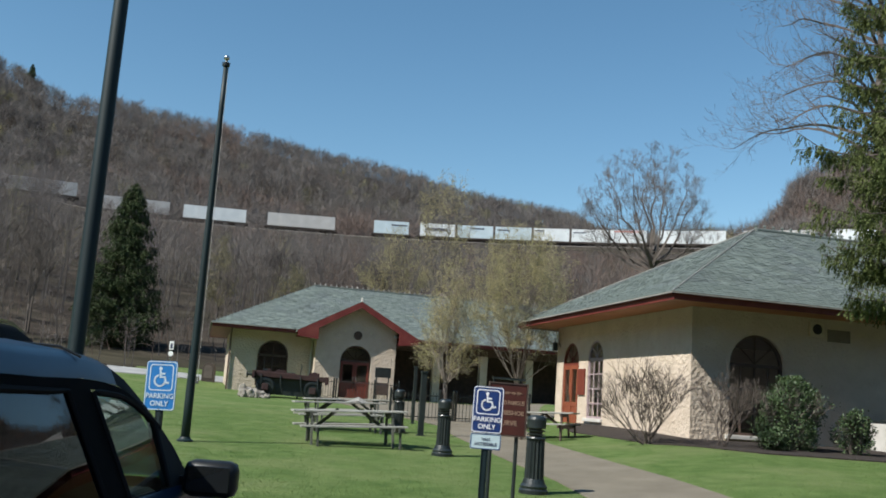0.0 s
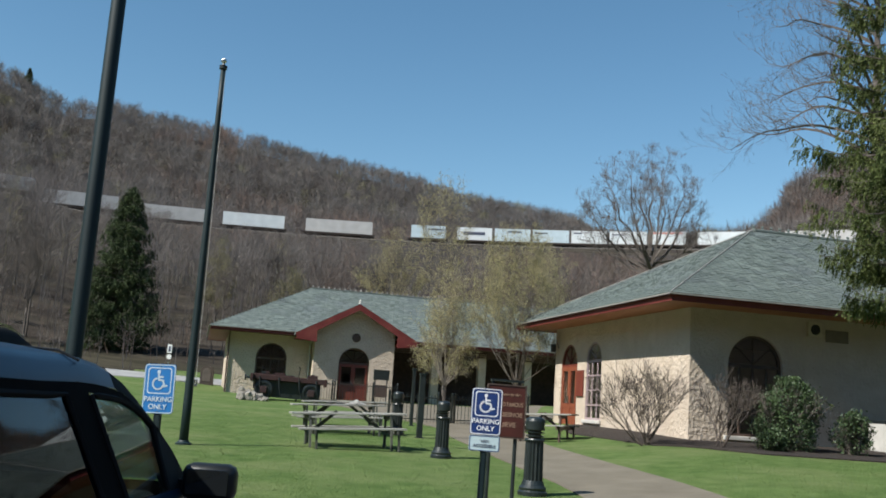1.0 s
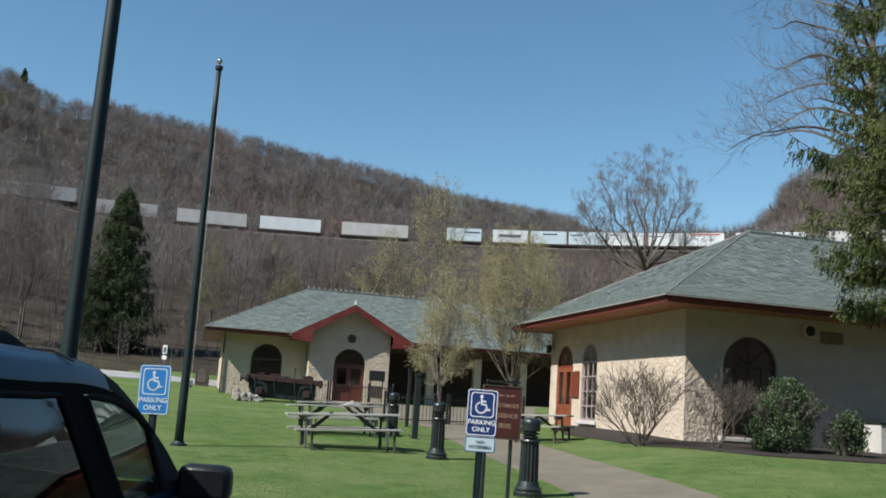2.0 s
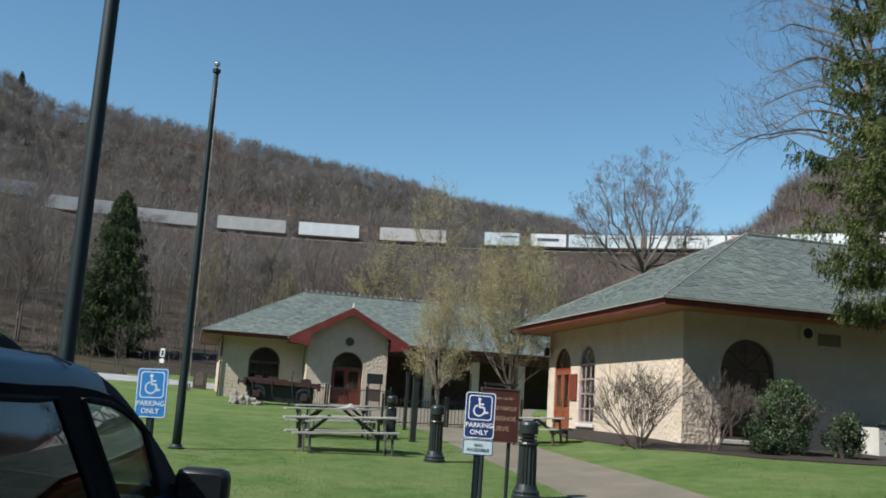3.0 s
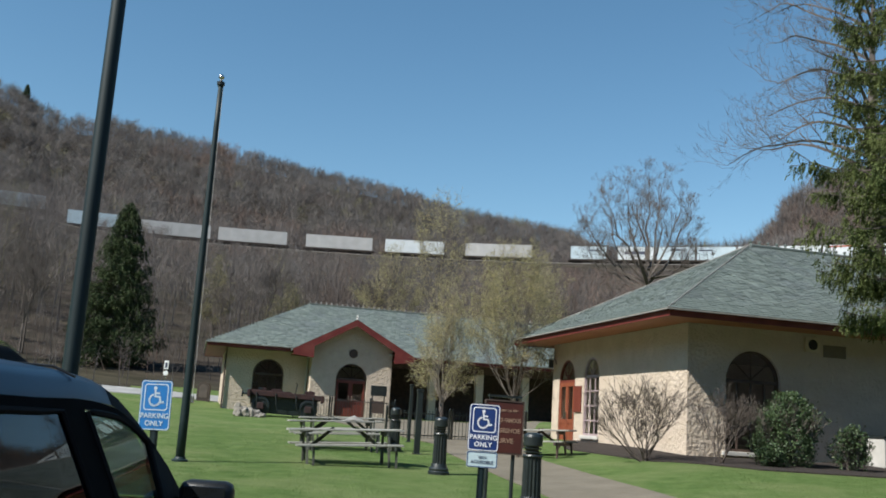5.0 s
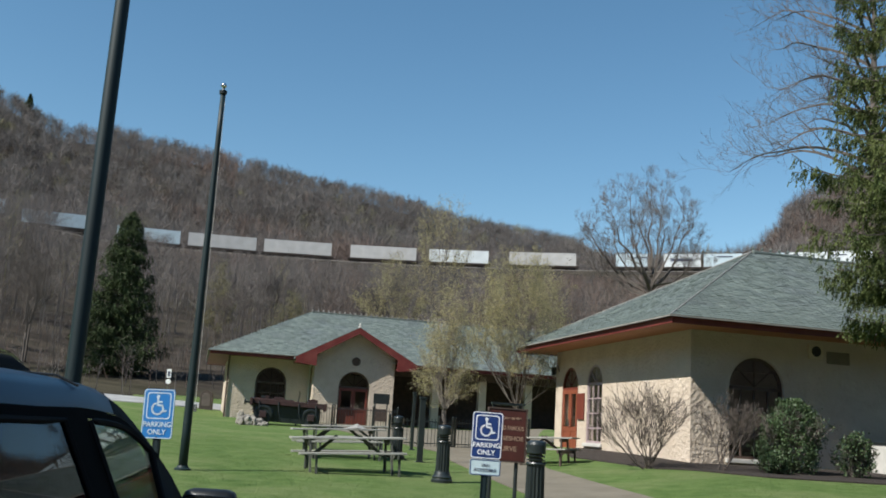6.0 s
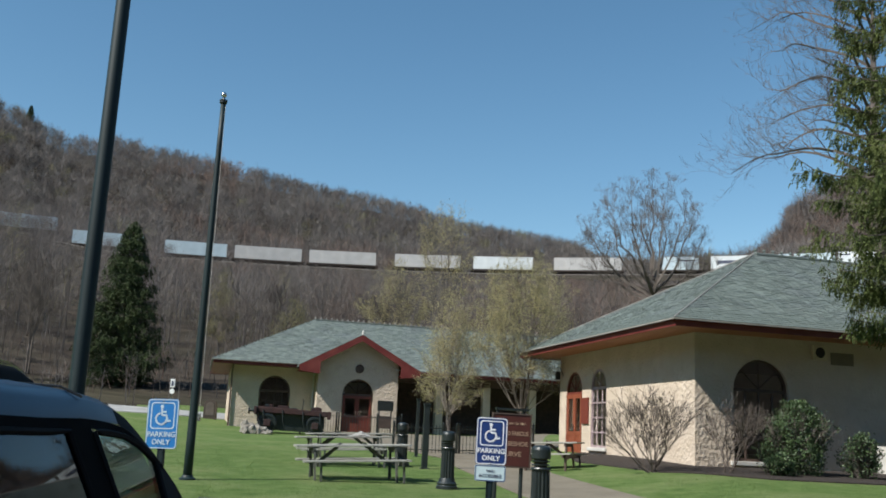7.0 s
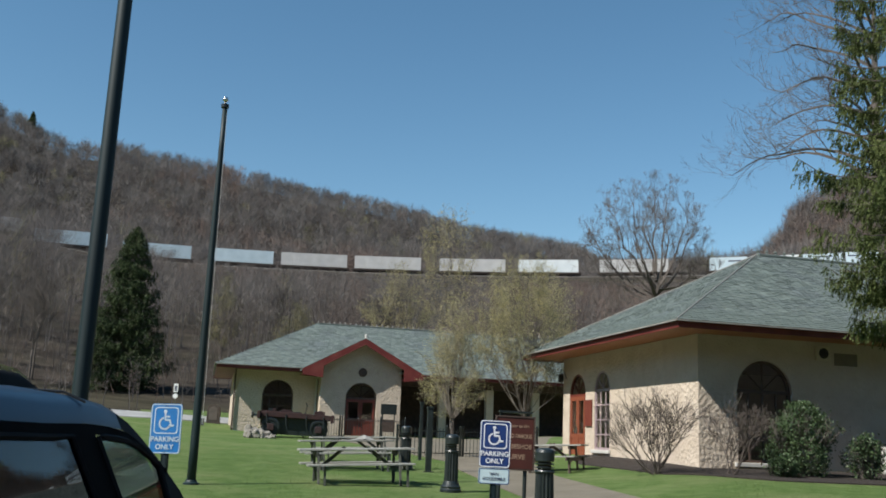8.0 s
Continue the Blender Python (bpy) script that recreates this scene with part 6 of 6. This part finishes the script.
def spruce(x, y, height, radius, bare, label, green, boughs, strand, gap, needle, seed, lift=0.12, droop=0.42):
    """A spruce: tapered trunk, boughs that sink and turn up at the tip, and curtains of hanging needled strands."""
    rng = random.Random(seed)
    h = empty("spruce", Matrix(), label, "tree", "spruces")
    bm = bmesh.new()
    tube(bm, [(0, 0, -0.4), (0.03, 0, height * 0.4), (0, 0.03, height * 0.98)], [height * 0.017, height * 0.011, 0.02], 9)
    part("trunk", bm, M["bark"], h, smooth=True)
    segs, tri = [], []

    def strands(pts, L, n):
        for _ in range(max(2, int(L / gap))):
            t = 0.12 + 0.88 * rng.random()
            i = min(n - 1, int(t * n))
            p = pts[i].lerp(pts[i + 1], t * n - i)
            along = (pts[i + 1] - pts[i]).normalized()
            hang = strand * rng.uniform(0.35, 1.1) * (1.15 - 0.55 * t)
            side = Vector((-along.y, along.x, 0)) * rng.uniform(-0.5, 0.5)
            d = (Vector((0, 0, -1)) + side + along * rng.uniform(0.0, 0.6)).normalized()
            m = max(3, int(hang / (needle * 0.42)))
            for j in range(m):
                c = p + d * (hang * j / m)
                g = Vector((rng.gauss(0, 1), rng.gauss(0, 1), rng.gauss(0, 1)))
                g = (g - d * g.dot(d)).normalized()
                f = (d * 1.0 + g * 0.75).normalized() * needle * rng.uniform(0.7, 1.25)
                w = f.cross(g).normalized() * needle * 0.22
                tri.append((c - w, c + w, c + f))
    for k in range(boughs):
        # uneven whorls of eight
        up = min(1.0, (k // 8 + rng.uniform(0, 0.45)) / (boughs / 8))
        z = bare + (height * 0.985 - bare) * up
        reach = radius * (1 - up) ** 0.72 * (0.6 + 0.4 * min(1, up / 0.15)) + 0.12
        a = 2.39996 * k + rng.uniform(-0.5, 0.5)
        L = reach * rng.choice((0.55, 0.75, 0.9, 1.0, 1.1)) * rng.uniform(0.9, 1.08)
        sag = droop * rng.uniform(0.5, 1.25)
        n = 7
        pts = []
        for i in range(n + 1):
            t = i / n
            bow = 0.12 * L * t * math.sin(k * 1.7 + 2 * t)
            pts.append(Vector((L * t * math.cos(a) - bow * math.sin(a), L * t * math.sin(a) + bow * math.cos(a), z + lift * L * t - sag * L * t ** 1.5 + 0.30 * L * t ** 4)))
        for i in range(n):
            segs.append((pts[i], pts[i + 1], 0.032 * (1 - i / n) + 0.007, 0.032 * (1 - (i + 1) / n) + 0.007))
        strands(pts, L, n)
        for f in (0.4, 0.58, 0.75, 0.88):
            s = rng.choice((-1, 1))
            i = int(f * n)
            p = pts[i]
            b = a + s * rng.uniform(0.5, 1.0)
            M_ = L * (1 - f) * rng.uniform(0.7, 1.2) + 0.15
            twig = [p + Vector((M_ * t * math.cos(b), M_ * t * math.sin(b), -0.25 * M_ * t + 0.2 * M_ * t ** 3)) for t in (0, 0.33, 0.67, 1.0)]
            for q, r in zip(twig, twig[1:]):
                segs.append((q, r, 0.01, 0.007))
            strands(twig, M_, 3)
    triangles("bough_work", sticks(segs, 4), M["bark"], h)["kind"] = "stuff"
    triangles("foliage", np.array([[tuple(v) for v in t] for t in tri], dtype=np.float32), M[green], h)["kind"] = "stuff"
    put(h, x, y, seed * 20)


spruce(11.25, 20.4, 19.0, 3.45, 3.6, "large green spruce with drooping boughs beside the lawn", "needles", 184, 0.52, 0.028, 0.08, 2)
spruce(-25.4, 75.0, 13.3, 4.1, 0.2, "dark green pointed spruce beyond the road", "needles_dark", 260, 0.9, 0.11, 0.16, 5)
spruce(-199.0, 426.0, 15.0, 3.6, 1.0, "small dark spruce on the far ridge", "needles_dark", 90, 1.2, 0.5, 0.8, 9)

# ---- woods ----
KINDS = []
for seed, hgt in ((51, 13), (52, 15), (53, 12), (54, 14)):
    t, _ = bare_tree("bare_tree", seed, hgt, 0.13, hgt * 0.34, "bare grey-brown tree at the foot of the wooded hill", depth=5, bark="bark", spread=(0.15, 0.6), first=(3, 4), least=0.009, twig="bark", group="bare trees at the wood's edge")
    KINDS.append(t)
rng = random.Random(77)
spots = []
for k in range(24):
    az = rng.uniform(-33, 3) if k < 18 else rng.uniform(-27, -20)
    r = rng.uniform(74, 118)
    x, y = r * math.sin(radians(az)), r * math.cos(radians(az))
    # trees below the line stay lower than its rails, those at the bend stand taller
    room = 1.45 + (0.166 if az > -20 else 0.21) * r - ground(x, y)
    spots.append((x, y, rng.uniform(0, 360), min(1.1, room / 15.0)))
for k, (x, y, a, s) in enumerate(spots):
    if abs(x + 25.4) < 3.5 and y < 82:
        x -= 5
    src = KINDS[k % 4]
    if k < 4:
        put(src, x, y, a, 0, s)
    else:
        copy_thing(src, pose(x, y, ground(x, y), 0, 0, a) @ Matrix.Scale(s, 4))


def far_woods():
    """The leafless woods on the hillsides, joined by tint: trunks with fans of fine twigs."""
    rng = np.random.default_rng(11)
    sets = {"woods": [], "woods_pale": [], "woods_red": [], "woods_green": []}

    def tree(x, y, z, h, n, width, bucket, spread=0.25):
        """A thin trunk, and n twigs that fan up and out through a domed crown."""
        trunk = h * 0.006 + 0.03
        a = rng.uniform(0, 6.28)
        t = []
        top = np.array([x + rng.normal(0, 0.3), y + rng.normal(0, 0.3), z + h * 0.8])
        for f in (a, a + 1.57):
            e = np.array([np.cos(f), np.sin(f), 0]) * trunk
            b = np.array([x, y, z - 0.5])
            t.append((b - e, b + e, top))
        g = rng.normal(0, 1, (n, 3))
        g /= np.linalg.norm(g, axis=1)[:, None]
        rad = rng.uniform(0.1, 1.0, n)[:, None] ** 0.5
        wide = h * spread * rng.uniform(0.8, 1.25)
        p = np.array([x, y, z + h * 0.6]) + g * rad * np.array([wide, wide, h * 0.33])
        d = g * np.array([0.8, 0.8, 0.4]) + np.array([0, 0, 0.75]) + rng.normal(0, 0.25, (n, 3))
        d /= np.linalg.norm(d, axis=1)[:, None]
        L = h * rng.uniform(0.07, 0.2, n)
        q = p + d * L[:, None]
        p = p - d * L[:, None] * 0.5
        e = np.cross(d, rng.normal(0, 1, (n, 3)))
        e /= np.linalg.norm(e, axis=1)[:, None] + 1e-6
        e *= width * rng.uniform(0.6, 1.4, n)[:, None]
        t = np.concatenate([np.array(t), np.stack([p - e, p + e, q], 1)])
        sets[bucket].append(t)

    def pick(x, y):
        v = noise.noise((x / 45, y / 45, 5)) + rng.normal(0, 0.25)
        return "woods_red" if v > 0.5 else ("woods_green" if v < -0.7 else ("woods" if rng.random() < 0.6 else "woods_pale"))
    for _ in range(1500):
        az = rng.uniform(-36, 30)
        r = math.sqrt(rng.uniform(92 ** 2, 219 ** 2))
        x, y = r * math.sin(radians(az)), r * math.cos(radians(az))
        z = ground(x, y)
        allow = 1.45 + 0.1745 * r - z - 0.3
        if -21 < az < -16.5:
            allow += 3.0 * rng.random()
        elif az < -22.6:
            allow += 6.0
        h = min(rng.uniform(9, 15), allow)
        if h < 2.2:
            continue
        tree(x, y, z, h, 105, 0.015, pick(x, y), 0.2)
    for _ in range(1500):
        az = rng.uniform(-36, 12)
        r = math.sqrt(rng.uniform(67 ** 2, 140 ** 2))
        x, y = r * math.sin(radians(az)), r * math.cos(radians(az))
        tree(x, y, ground(x, y), rng.uniform(1.2, 4.0), 22, 0.010, pick(x, y))
    for _ in range(9000):
        az = rng.uniform(-36, 36)
        far = 560 if az < 13 else 380
        r = math.sqrt(rng.uniform(236 ** 2, far ** 2))
        x, y = r * math.sin(radians(az)), r * math.cos(radians(az))
        z = ground(x, y)
        tree(x, y, z, rng.uniform(8.5, 12), 100, 0.026 + r * 0.0001, pick(x, y))
    names = {"woods": ("far_woods", "grey-brown leafless woods covering the hillsides"), "woods_pale": ("pale_woods", "pale grey leafless trees among the hillside woods"), "woods_red": ("reddish_woods", "reddish-brown budding trees among the hillside woods"),
             "woods_green": ("greenish_woods", "yellow-green budding trees among the hillside woods")}
    for k, v in sets.items():
        ob = triangles(names[k][0], np.concatenate(v), M[k])
        tagged(ob, names[k][1], "woods", kind="stuff")


far_woods()


def grass():
    """Short blades over the part of the lawn that lies nearest."""
    rng = np.random.default_rng(5)
    tri = []
    yl = [8.6, 13, 16.6, 20.7, 27, 31.2, 38]
    xl = [2.9, 2.5, 2.15, 1.45, 0.5, 0.1, -1.5]
    yr = [8.6, 13, 16.5, 19.4, 25.4, 31, 36.3]
    xr = [5.2, 4.7, 4.2, 3.75, 3.0, 2.9, 3.4]
    made = 0
    while made < 110000:
        y = 11.5 + 22 * rng.random() ** 1.6
        x = rng.uniform(-0.48 * y - 1, 0.5 * y + 1)
        if np.interp(y, yl, xl) - 0.02 < x < np.interp(y, yr, xr) + 0.02:
            continue
        if x > 4.0 and y > 21.7 + max(0.0, 7.2 - x) * 0.75:
            continue
        z = ground(x, y)
        a = rng.uniform(0, 6.28)
        L = rng.uniform(0.007, 0.017)
        w = 0.004 + 0.0002 * y
        tri.append(((x - w * math.cos(a), y - w * math.sin(a), z - 0.005), (x + w * math.cos(a), y + w * math.sin(a), z - 0.005), (x + rng.normal(0, 0.006), y + rng.normal(0, 0.006), z + L)))
        made += 1
    tagged(triangles("grass", tri, M["grass"]), "short green mown grass blades on the lawn", "grass", kind="stuff")


grass()


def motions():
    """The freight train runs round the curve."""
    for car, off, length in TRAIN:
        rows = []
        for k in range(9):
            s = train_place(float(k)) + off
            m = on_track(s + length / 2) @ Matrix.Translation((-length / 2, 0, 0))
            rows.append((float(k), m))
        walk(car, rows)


motions()
